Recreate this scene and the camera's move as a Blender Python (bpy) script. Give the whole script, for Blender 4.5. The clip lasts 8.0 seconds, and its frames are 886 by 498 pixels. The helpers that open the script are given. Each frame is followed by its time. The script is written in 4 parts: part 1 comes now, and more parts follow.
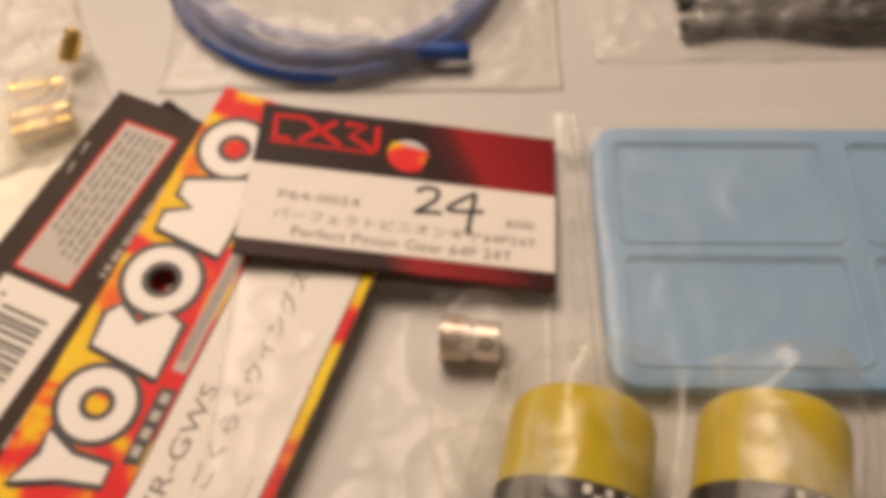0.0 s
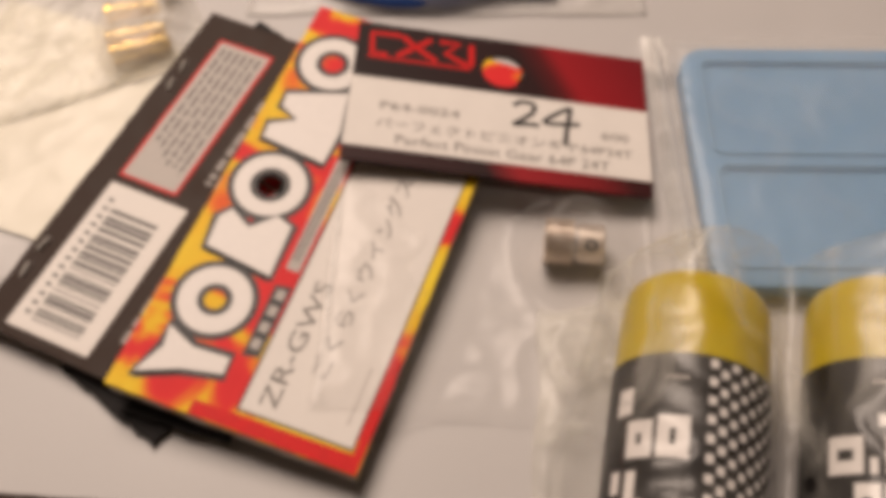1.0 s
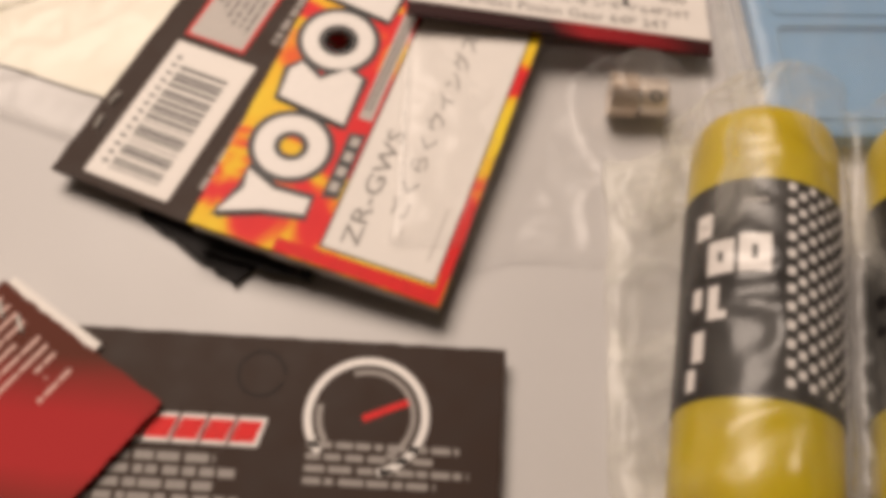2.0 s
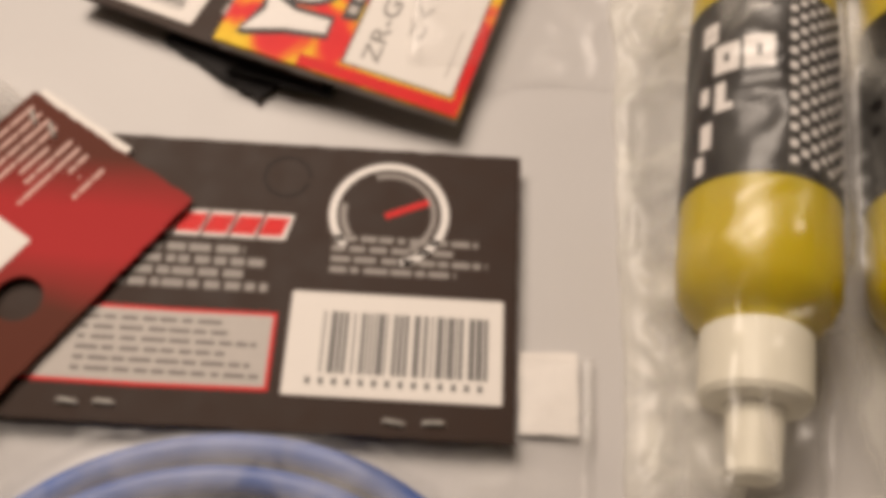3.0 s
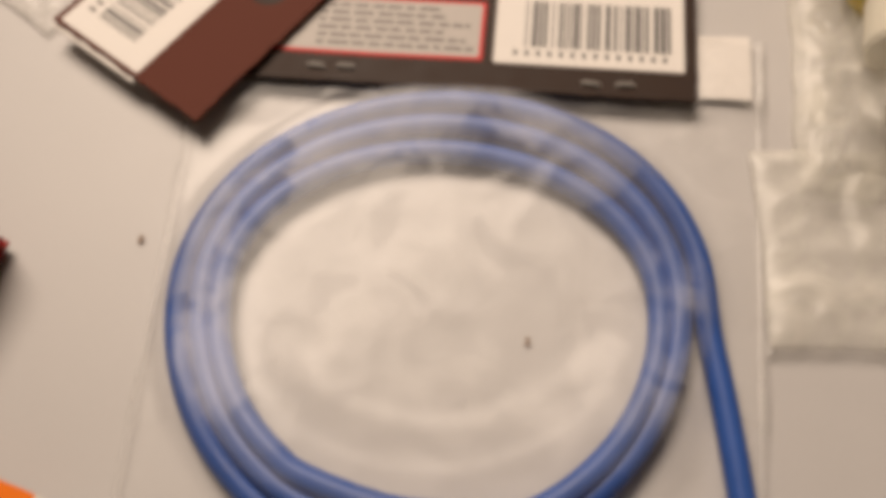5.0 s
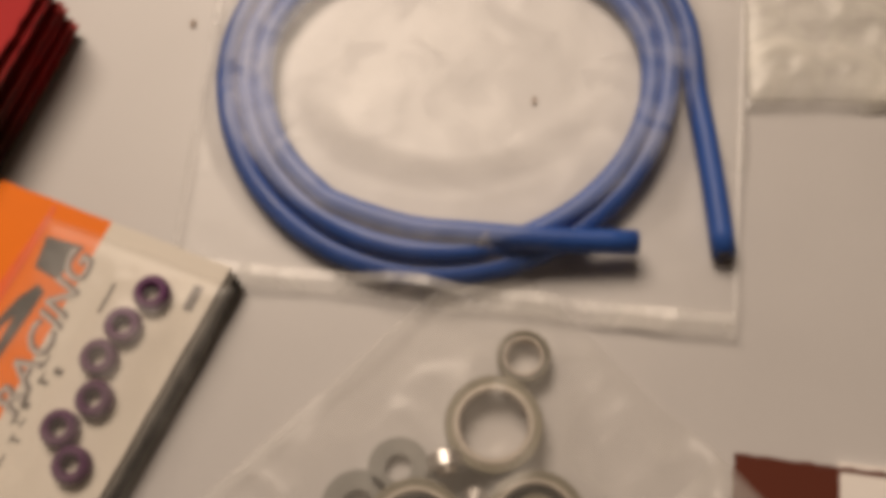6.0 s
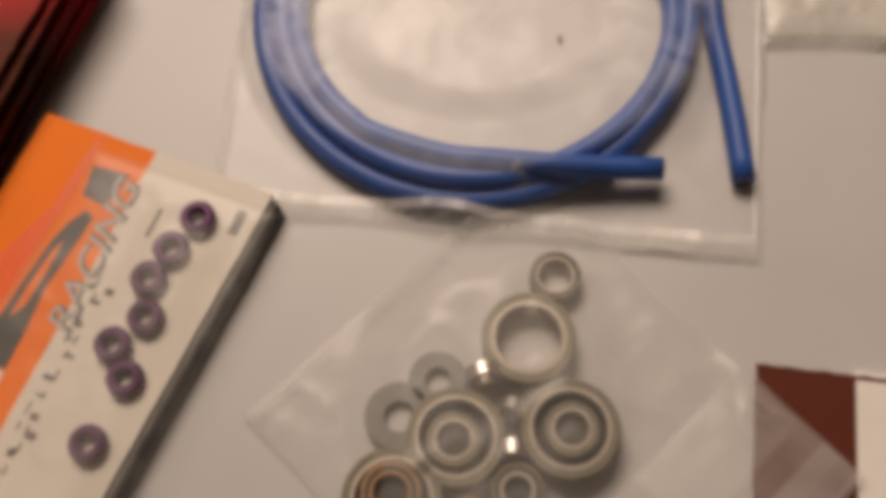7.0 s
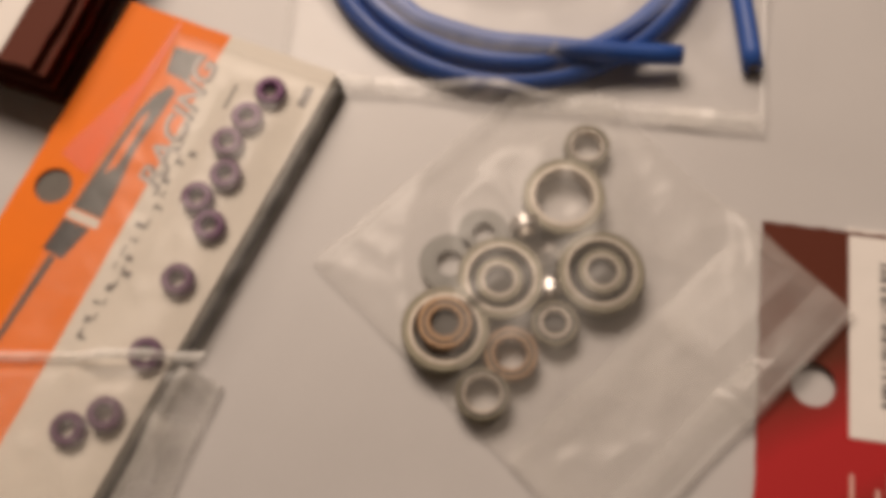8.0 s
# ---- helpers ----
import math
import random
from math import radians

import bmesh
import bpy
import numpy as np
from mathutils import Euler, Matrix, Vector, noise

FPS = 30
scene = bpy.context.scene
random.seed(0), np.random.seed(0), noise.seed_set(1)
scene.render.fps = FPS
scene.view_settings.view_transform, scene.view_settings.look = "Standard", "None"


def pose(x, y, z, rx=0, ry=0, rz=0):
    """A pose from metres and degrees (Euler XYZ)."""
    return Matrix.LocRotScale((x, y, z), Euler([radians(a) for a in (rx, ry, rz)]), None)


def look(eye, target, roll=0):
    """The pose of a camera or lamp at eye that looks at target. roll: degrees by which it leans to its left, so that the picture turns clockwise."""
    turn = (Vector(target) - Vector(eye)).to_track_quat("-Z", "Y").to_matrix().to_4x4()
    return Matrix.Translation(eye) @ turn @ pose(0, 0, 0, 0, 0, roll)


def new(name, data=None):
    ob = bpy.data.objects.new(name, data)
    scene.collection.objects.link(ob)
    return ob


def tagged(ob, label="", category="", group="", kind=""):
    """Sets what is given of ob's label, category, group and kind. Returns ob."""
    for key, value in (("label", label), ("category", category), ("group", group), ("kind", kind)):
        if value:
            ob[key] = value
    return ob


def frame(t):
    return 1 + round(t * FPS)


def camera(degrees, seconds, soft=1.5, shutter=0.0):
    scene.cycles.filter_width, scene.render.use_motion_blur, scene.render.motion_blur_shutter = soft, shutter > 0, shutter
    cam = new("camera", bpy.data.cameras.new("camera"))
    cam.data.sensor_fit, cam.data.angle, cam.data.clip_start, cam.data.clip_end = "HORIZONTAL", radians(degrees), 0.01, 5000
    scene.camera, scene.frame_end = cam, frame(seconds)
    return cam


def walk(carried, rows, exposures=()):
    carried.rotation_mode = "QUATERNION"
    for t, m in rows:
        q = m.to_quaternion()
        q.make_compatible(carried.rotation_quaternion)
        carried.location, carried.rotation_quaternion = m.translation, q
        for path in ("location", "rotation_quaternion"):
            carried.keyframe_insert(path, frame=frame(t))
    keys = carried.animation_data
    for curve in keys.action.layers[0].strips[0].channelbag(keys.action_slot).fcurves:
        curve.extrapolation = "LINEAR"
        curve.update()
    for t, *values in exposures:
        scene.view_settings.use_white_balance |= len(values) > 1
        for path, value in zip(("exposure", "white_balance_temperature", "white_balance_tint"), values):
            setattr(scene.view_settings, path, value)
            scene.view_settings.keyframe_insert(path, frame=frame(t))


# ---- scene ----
# ---------- camera ----------
cam = camera(50.41, 8.0, soft=7.0)
PATH = [
    (0.0, pose(0.0000, -0.0950, 0.1640, 30.92, 0.36, 0.10)),
    (0.5, pose(-0.0122, -0.1004, 0.1558, 31.16, 0.30, 0.40)),
    (1.0, pose(-0.0216, -0.1129, 0.1576, 31.12, -0.18, -0.08)),
    (1.5, pose(-0.0282, -0.1277, 0.1560, 30.99, -0.12, -0.30)),
    (1.7, pose(-0.0328, -0.1302, 0.1538, 30.29, -0.36, -0.60)),
    (2.8, pose(-0.0450, -0.1540, 0.1423, 27.52, -2.38, -1.33)),
    (3.0, pose(-0.0461, -0.1630, 0.1419, 27.88, -2.42, -1.52)),
    (3.5, pose(-0.0511, -0.1785, 0.1390, 28.93, -0.96, -0.90)),
    (4.0, pose(-0.0660, -0.1861, 0.1404, 28.40, -0.87, -0.61)),
    (4.2, pose(-0.0698, -0.1943, 0.1372, 28.90, -0.54, -0.24)),
    (5.3, pose(-0.0619, -0.2290, 0.1446, 24.01, 2.63, 1.58)),
    (5.5, pose(-0.0593, -0.2394, 0.1460, 23.62, 3.11, 1.62)),
    (6.0, pose(-0.0627, -0.2542, 0.1485, 21.74, 3.63, 1.74)),
    (6.5, pose(-0.0668, -0.2637, 0.1491, 21.55, 2.31, 1.15)),
    (7.0, pose(-0.0707, -0.2675, 0.1515, 21.22, 2.77, 1.28)),
    (7.5, pose(-0.0796, -0.2753, 0.1546, 20.97, 2.81, 1.84)),
    (8.0, pose(-0.0801, -0.2962, 0.1635, 20.59, 1.79, 1.73)),
]

EXPOSURES = [(0.0, -0.28, 7150, 12), (1.0, -0.35, 6500, 13), (1.5, -0.28, 6400, 12), (3.5, -0.01, 6400, 8), (4.0, 0.05, 6300, 8), (5.5, -0.11, 6750, 9), (6.0, -0.18, 6750, 9), (7.0, -0.19, 6650, 11), (7.5, -0.18, 6650, 11), (8.0, -0.02, 6600, 11)]
walk(cam, PATH, EXPOSURES)

# ---------- world and light ----------
world = bpy.data.worlds.new("world")
scene.world = world
world.use_nodes = True
world.node_tree.nodes["Background"].inputs[0].default_value = (0.9, 0.85, 0.8, 1)
world.node_tree.nodes["Background"].inputs[1].default_value = 0.05

LAMP_AT = (-0.32, 0.54, 0.95)
lamp_data = bpy.data.lights.new("room_light", "AREA")
lamp_data.shape, lamp_data.size, lamp_data.energy = "DISK", 0.72, 19.2
lamp_data.color = (1.0, 0.815, 0.67)
lamp = new("room_light", lamp_data)
lamp.matrix_world = look(LAMP_AT, (LAMP_AT[0], LAMP_AT[1], 0))

# ---------- materials ----------
def tree(name):
    m = bpy.data.materials.new(name)
    m.use_nodes = True
    return m, m.node_tree, m.node_tree.nodes["Principled BSDF"]


def coords(nt, scale=1000.0):
    """Object coordinates in millimetres."""
    tc = nt.nodes.new("ShaderNodeTexCoord")
    mp = nt.nodes.new("ShaderNodeMapping")
    mp.inputs["Scale"].default_value = (scale, scale, scale)
    nt.links.new(tc.outputs["Object"], mp.inputs["Vector"])
    return mp.outputs["Vector"]


def noise_tex(nt, vec, scale, detail=4.0, rough=0.55, distort=0.0):
    n = nt.nodes.new("ShaderNodeTexNoise")
    n.inputs["Scale"].default_value, n.inputs["Detail"].default_value = scale, detail
    n.inputs["Roughness"].default_value, n.inputs["Distortion"].default_value = rough, distort
    nt.links.new(vec, n.inputs["Vector"])
    return n.outputs["Fac"]


def ramp(nt, fac, stops, mode="LINEAR"):
    r = nt.nodes.new("ShaderNodeValToRGB")
    r.color_ramp.interpolation = mode
    e = r.color_ramp.elements
    while len(e) < len(stops):
        e.new(0.5)
    for k, (p, c) in zip(e, stops):
        k.position, k.color = p, (*c, 1)
    nt.links.new(fac, r.inputs["Fac"])
    return r.outputs["Color"]


def maths(nt, op, a, b=None, c=None):
    n = nt.nodes.new("ShaderNodeMath")
    n.operation = op
    for i, v in enumerate((a, b, c)):
        if v is None:
            continue
        if isinstance(v, (int, float)):
            n.inputs[i].default_value = v
        else:
            nt.links.new(v, n.inputs[i])
    return n.outputs[0]


def add_bump(nt, bsdf, height, strength, dist=0.0002):
    b = nt.nodes.new("ShaderNodeBump")
    b.inputs["Strength"].default_value, b.inputs["Distance"].default_value = strength, dist
    nt.links.new(height, b.inputs["Height"])
    nt.links.new(b.outputs["Normal"], bsdf.inputs["Normal"])


def paint(name, col, rough=0.5, var=0.12, scale=0.25, metal=0.0, bump=0.08, fine=2.5, coat=0.0, spec=0.4):
    """A plain surface with blotches, fine grain and slightly uneven gloss."""
    m, nt, b = tree(name)
    vec = coords(nt)
    big = noise_tex(nt, vec, scale, 3)
    small = noise_tex(nt, vec, fine, 4)
    mix = maths(nt, "MULTIPLY_ADD", small, 0.35, maths(nt, "MULTIPLY", big, 0.65))
    lo = [max(0.0, c * (1 - var)) for c in col]
    hi = [min(1.0, c * (1 + var)) for c in col]
    nt.links.new(ramp(nt, mix, [(0.3, lo), (0.7, hi)]), b.inputs["Base Color"])
    nt.links.new(maths(nt, "MULTIPLY_ADD", big, 0.2, rough - 0.1), b.inputs["Roughness"])
    b.inputs["Metallic"].default_value = metal
    b.inputs["Coat Weight"].default_value = coat
    b.inputs["Specular IOR Level"].default_value = spec
    b.inputs["Coat Roughness"].default_value = 0.2
    add_bump(nt, b, small, bump)
    return m


M_TABLE = paint("grey_laminate", (0.565, 0.55, 0.545), 0.42, 0.04, 0.03, bump=0.03, fine=1.2)
M_BLACKCARD = paint("dark_printed_card", (0.035, 0.0175, 0.0108), 0.55, 0.12, 0.2, bump=0.04, spec=0.2)
M_BLACKEDGE = paint("black_card_edge", (0.016, 0.014, 0.014), 0.65, 0.3, 0.8, spec=0.15)
M_WHITE = paint("white_label_paper", (0.86, 0.82, 0.78), 0.55, 0.03, 0.2, bump=0.03)
M_PAPER = paint("cream_writing_paper", (0.90, 0.86, 0.73), 0.6, 0.03, 0.08, bump=0.04)
M_CREAM = paint("cream_card", (0.74, 0.69, 0.61), 0.6, 0.03, 0.08, bump=0.04)
M_GREYPRINT = paint("pale_grey_print", (0.50, 0.46, 0.43), 0.5, 0.06, 0.6)
M_INK = paint("black_ink", (0.02, 0.018, 0.02), 0.5, 0.2, 0.8)
M_GREYINK = paint("faded_grey_ink", (0.16, 0.14, 0.13), 0.5, 0.2, 0.8)
M_BARINK = paint("barcode_ink", (0.085, 0.08, 0.08), 0.5, 0.2, 0.8)
M_REDINK = paint("red_ink", (0.74, 0.022, 0.022), 0.5, 0.12, 0.5, spec=0.15)
M_PINKINK = paint("pale_pink_print", (0.72, 0.46, 0.40), 0.5, 0.1, 0.5)
M_WHITEINK = paint("white_ink", (0.86, 0.82, 0.79), 0.45, 0.04, 0.5)
M_GREYTXT = paint("grey_print_on_dark", (0.30, 0.27, 0.25), 0.5, 0.12, 0.8)
M_STEEL = paint("bright_steel", (0.60, 0.57, 0.54), 0.36, 0.1, 0.8, metal=1.0)
M_STAPLE = paint("staple_wire", (0.70, 0.68, 0.64), 0.3, 0.15, 0.9, metal=0.5)
M_NICKEL = paint("nickel_plate", (0.82, 0.72, 0.62), 0.32, 0.1, 0.6, metal=0.75)
M_RACE = paint("bearing_steel", (0.225, 0.205, 0.15), 0.45, 0.14, 0.5, metal=0.45)
M_RACEWARM = paint("brownish_bearing_steel", (0.42, 0.27, 0.16), 0.42, 0.15, 0.5, metal=0.5)
M_INNER = paint("inner_race_steel", (0.56, 0.50, 0.43), 0.4, 0.1, 0.5, metal=0.5)
# grey of bearing shields; the discs that darken the bores as shade share it
M_SHIELDSHADE = paint("shield_and_bore_shade_grey", (0.06, 0.055, 0.05), 0.4, 0.2, 0.6, metal=0.3)
M_WASHER = paint("grey_spacer_plastic", (0.24, 0.24, 0.225), 0.35, 0.1, 0.4)
M_GOLD = paint("gold_plate", (0.98, 0.66, 0.20), 0.34, 0.1, 0.6, metal=0.8)
M_TUBE = paint("blue_silicone_tube", (0.030, 0.098, 0.38), 0.42, 0.14, 0.12, bump=0.05)
M_PURPLE = paint("purple_anodised_ring", (0.085, 0.014, 0.080), 0.45, 0.2, 0.5, metal=0.2)
M_CAP = paint("ivory_plastic_cap", (0.88, 0.84, 0.70), 0.4, 0.04, 0.2)
M_BOTTLELABEL = paint("black_bottle_label", (0.014, 0.012, 0.012), 0.5, 0.2, 0.15, spec=0.2)
M_RUBBER = paint("black_rubber_cable", (0.02, 0.018, 0.017), 0.5, 0.2, 0.5)
M_GREYBOARD = paint("grey_board_edge", (0.15, 0.14, 0.125), 0.65, 0.2, 0.9)
M_ORANGERED = paint("orange_red_ink", (0.85, 0.13, 0.02), 0.42, 0.08, 0.3)
M_GRAPHITE = paint("graphite_grey_ink", (0.055, 0.055, 0.05), 0.45, 0.2, 0.3)
M_ORANGE = paint("orange_glossy_card", (0.92, 0.205, 0.008), 0.55, 0.07, 0.06, spec=0.2)
M_SPECK = paint("brown_speck", (0.30, 0.22, 0.17), 0.7, 0.2)
M_WALL = paint("painted_plaster", (0.52, 0.49, 0.45), 0.8, 0.04, 0.004, bump=0.05)
M_CEIL = paint("white_ceiling_paint", (0.7, 0.68, 0.65), 0.85, 0.03, 0.004, bump=0.05)
M_FLOOR = paint("brown_floor_boards", (0.26, 0.16, 0.09), 0.5, 0.2, 0.01)
M_LEG = paint("grey_table_leg", (0.4, 0.4, 0.4), 0.4, 0.05)


def flame_card():
    m, nt, b = tree("flame_printed_card")
    vec = coords(nt)
    sep = nt.nodes.new("ShaderNodeSeparateXYZ")
    nt.links.new(vec, sep.inputs[0])
    foot = maths(nt, "MULTIPLY", maths(nt, "SUBTRACT", 9.0, maths(nt, "MINIMUM", sep.outputs["Y"], 9.0)), 0.013)
    n = maths(nt, "ADD", noise_tex(nt, vec, 0.046, 3, 0.5, 0.6), foot)
    col = ramp(nt, n, [(0.36, (0.74, 0.012, 0.018)), (0.465, (0.82, 0.02, 0.02)), (0.495, (0.90, 0.20, 0.012)),
                       (0.525, (0.93, 0.54, 0.010)), (0.62, (0.95, 0.70, 0.03))])
    nt.links.new(col, b.inputs["Base Color"])
    b.inputs["Roughness"].default_value, b.inputs["Specular IOR Level"].default_value = 0.55, 0.25
    add_bump(nt, b, noise_tex(nt, vec, 2.0), 0.04)
    return m


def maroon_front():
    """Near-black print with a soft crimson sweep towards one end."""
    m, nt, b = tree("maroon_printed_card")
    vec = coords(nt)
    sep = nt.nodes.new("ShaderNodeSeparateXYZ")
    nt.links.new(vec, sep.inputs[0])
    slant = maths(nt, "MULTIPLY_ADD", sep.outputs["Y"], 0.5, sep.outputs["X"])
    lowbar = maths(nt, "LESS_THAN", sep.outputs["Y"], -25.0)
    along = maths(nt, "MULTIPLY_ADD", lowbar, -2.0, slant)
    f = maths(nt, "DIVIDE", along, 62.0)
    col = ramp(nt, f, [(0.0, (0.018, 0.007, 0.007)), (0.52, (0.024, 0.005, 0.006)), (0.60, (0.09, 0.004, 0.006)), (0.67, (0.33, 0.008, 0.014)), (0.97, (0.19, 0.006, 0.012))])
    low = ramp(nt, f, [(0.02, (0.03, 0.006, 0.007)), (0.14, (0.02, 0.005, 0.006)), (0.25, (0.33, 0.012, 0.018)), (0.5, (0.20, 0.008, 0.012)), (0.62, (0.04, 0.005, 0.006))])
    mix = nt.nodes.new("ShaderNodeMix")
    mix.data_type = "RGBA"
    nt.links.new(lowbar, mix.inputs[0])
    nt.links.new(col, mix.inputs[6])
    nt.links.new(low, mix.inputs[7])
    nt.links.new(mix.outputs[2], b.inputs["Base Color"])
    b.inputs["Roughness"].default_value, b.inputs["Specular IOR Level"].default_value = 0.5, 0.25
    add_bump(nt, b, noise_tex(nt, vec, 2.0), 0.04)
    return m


def brown_red_back():
    """Brown print with a red sweep across one end."""
    m, nt, b = tree("brown_red_printed_card")
    vec = coords(nt)
    sep = nt.nodes.new("ShaderNodeSeparateXYZ")
    nt.links.new(vec, sep.inputs[0])
    g = maths(nt, "MULTIPLY_ADD", sep.outputs["Y"], 0.6, maths(nt, "ADD", sep.outputs["X"], 10.8))
    n = noise_tex(nt, vec, 0.05, 2)
    g = maths(nt, "MULTIPLY_ADD", n, 6.0, maths(nt, "SUBTRACT", g, 3.0))
    f = maths(nt, "DIVIDE", maths(nt, "ADD", g, 20.0), 90.0)
    brown, red = (0.118, 0.031, 0.018), (0.45, 0.028, 0.030)
    col = ramp(nt, f, [(0.26, brown), (0.385, red), (0.50, (0.46, 0.030, 0.032)), (0.64, brown)])
    nt.links.new(col, b.inputs["Base Color"])
    b.inputs["Roughness"].default_value, b.inputs["Specular IOR Level"].default_value = 0.6, 0.12
    add_bump(nt, b, noise_tex(nt, vec, 2.0), 0.04)
    return m


def clear_film(name, haze=0.12, tint=(0.96, 0.945, 0.92), gloss_rough=0.34, gloss=0.030, bump_by=0.22, stretch=1.0, cling=None, spread=(0.55, 1.9)):
    """Thin clear plastic: mostly see-through, with gloss and a milky haze; where it clings to what it holds, the haze goes."""
    m = bpy.data.materials.new(name)
    m.use_nodes = True
    nt = m.node_tree
    nt.nodes.clear()
    vec = coords(nt)
    out = nt.nodes.new("ShaderNodeOutputMaterial")
    tr = nt.nodes.new("ShaderNodeBsdfTransparent")
    tr.inputs[0].default_value = (1, 1, 1, 1)
    di = nt.nodes.new("ShaderNodeBsdfDiffuse")
    di.inputs[0].default_value = (*tint, 1)
    tl = nt.nodes.new("ShaderNodeBsdfTranslucent")
    tl.inputs[0].default_value = (*tint, 1)
    milk = nt.nodes.new("ShaderNodeMixShader")
    milk.inputs[0].default_value = 0.2
    nt.links.new(di.outputs[0], milk.inputs[1])
    nt.links.new(tl.outputs[0], milk.inputs[2])
    long = nt.nodes.new("ShaderNodeMapping")
    long.inputs["Scale"].default_value = (1.0, stretch, 1.0)
    nt.links.new(vec, long.inputs["Vector"])
    n = noise_tex(nt, long.outputs["Vector"], 0.07, 4, 0.5, 1.0)
    fac = ramp(nt, n, [(0.36, (haze * spread[0],) * 3), (0.52, (haze,) * 3), (0.68, (min(1, haze * spread[1]),) * 3)])
    if cling:
        sep = nt.nodes.new("ShaderNodeSeparateXYZ")
        nt.links.new(vec, sep.inputs[0])
        rub = noise_tex(nt, vec, 0.085, 3, 0.5, 0.6)
        loose = ramp(nt, rub, [(0.39, (0.22,) * 3), (0.50, (1.0,) * 3)])
        taut = ramp(nt, maths(nt, "DIVIDE", sep.outputs["Y"], 100.0), [(cling[0] / 100.0, (0.30,) * 3), (cling[1] / 100.0, (1.0,) * 3)])
        free = maths(nt, "MULTIPLY", loose, taut)
        fac = maths(nt, "MULTIPLY", fac, free)
    body = nt.nodes.new("ShaderNodeMixShader")
    nt.links.new(fac, body.inputs[0])
    nt.links.new(tr.outputs[0], body.inputs[1])
    nt.links.new(milk.outputs[0], body.inputs[2])
    gl = nt.nodes.new("ShaderNodeBsdfGlossy")
    gl.inputs["Roughness"].default_value = gloss_rough
    bump = nt.nodes.new("ShaderNodeBump")
    bump.inputs["Strength"].default_value, bump.inputs["Distance"].default_value = bump_by, 0.0005
    nt.links.new(noise_tex(nt, vec, 0.22, 5, 0.6, 1.0), bump.inputs["Height"])
    nt.links.new(bump.outputs[0], gl.inputs["Normal"])
    lw = nt.nodes.new("ShaderNodeLayerWeight")
    lw.inputs["Blend"].default_value = 0.25
    nt.links.new(bump.outputs[0], lw.inputs["Normal"])
    top = nt.nodes.new("ShaderNodeMixShader")
    shine = maths(nt, "MULTIPLY_ADD", lw.outputs["Facing"], 0.035, gloss)
    if cling:
        shine = maths(nt, "MULTIPLY", shine, maths(nt, "MULTIPLY_ADD", free, 0.5, 0.5))
    nt.links.new(shine, top.inputs[0])
    nt.links.new(body.outputs[0], top.inputs[1])
    nt.links.new(gl.outputs[0], top.inputs[2])
    nt.links.new(top.outputs[0], out.inputs[0])
    return m


def oil_plastic():
    m, nt, b = tree("yellow_oil_bottle_plastic")
    vec = coords(nt)
    n = noise_tex(nt, vec, 0.05, 3, 0.5, 0.8)
    nt.links.new(ramp(nt, n, [(0.3, (0.56, 0.41, 0.004)), (0.7, (0.73, 0.57, 0.02))]), b.inputs["Base Color"])
    b.inputs["Roughness"].default_value = 0.3
    b.inputs["Transmission Weight"].default_value = 0.12
    b.inputs["IOR"].default_value = 1.4
    b.inputs["Subsurface Weight"].default_value = 0.3
    b.inputs["Subsurface Radius"].default_value = (0.006, 0.004, 0.001)
    b.inputs["Subsurface Scale"].default_value = 1.0
    add_bump(nt, b, noise_tex(nt, vec, 0.3), 0.1)
    return m


def tray_plastic():
    m, nt, b = tree("pale_blue_plastic")
    vec = coords(nt)
    n = noise_tex(nt, vec, 0.05, 4, 0.55)
    nt.links.new(ramp(nt, n, [(0.3, (0.19, 0.375, 0.60)), (0.7, (0.235, 0.43, 0.66))]), b.inputs["Base Color"])
    b.inputs["Roughness"].default_value = 0.4
    b.inputs["Subsurface Weight"].default_value = 0.15
    b.inputs["Subsurface Radius"].default_value = (0.002, 0.003, 0.005)
    b.inputs["Subsurface Scale"].default_value = 1.0
    add_bump(nt, b, noise_tex(nt, vec, 0.6), 0.08)
    return m


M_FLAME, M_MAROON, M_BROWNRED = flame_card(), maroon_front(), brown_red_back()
M_FILM = clear_film("clear_bag_film", 0.15)
M_FILMSOFT = clear_film("faintly_hazy_bag_film", 0.34, tint=(0.88, 0.86, 0.83), gloss=0.03, bump_by=0.15, spread=(0.8, 1.25))
M_FILMWHITE = clear_film("taut_bag_film", 0.10, gloss=0.062, gloss_rough=0.44, bump_by=0.10, cling=(26.0, 33.0))
M_FILMCLEAR = clear_film("very_clear_bag_film", 0.05, gloss=0.03)
M_FILMTRAY = clear_film("tray_bag_film", 0.13, gloss=0.03, spread=(0.8, 1.35))
M_FILMBEARING = clear_film("bearing_bag_film", 0.15, tint=(0.95, 0.92, 0.87), gloss=0.024, bump_by=0.12, spread=(0.7, 1.6))
M_FILMRING = clear_film("parts_bag_film", 0.085, tint=(0.95, 0.92, 0.87), gloss=0.022)
M_FILMBOTTLE = clear_film("creased_bottle_bag_film", 0.08, tint=(0.96, 0.94, 0.87), gloss=0.045, stretch=0.3, spread=(0.15, 5.0))
M_FILMHAZY = clear_film("hazy_bag_film", 0.30, tint=(0.97, 0.95, 0.91))
M_FILMLOOSE = clear_film("crumpled_loose_film", 0.42, tint=(0.98, 0.96, 0.88), spread=(0.6, 1.6))
M_SEAL = clear_film("milky_seal_strip", 0.62, tint=(0.97, 0.96, 0.93), gloss=0.05)
M_OIL, M_TRAY = oil_plastic(), tray_plastic()

# ---------- builders (lengths in millimetres) ----------
MM = 0.001


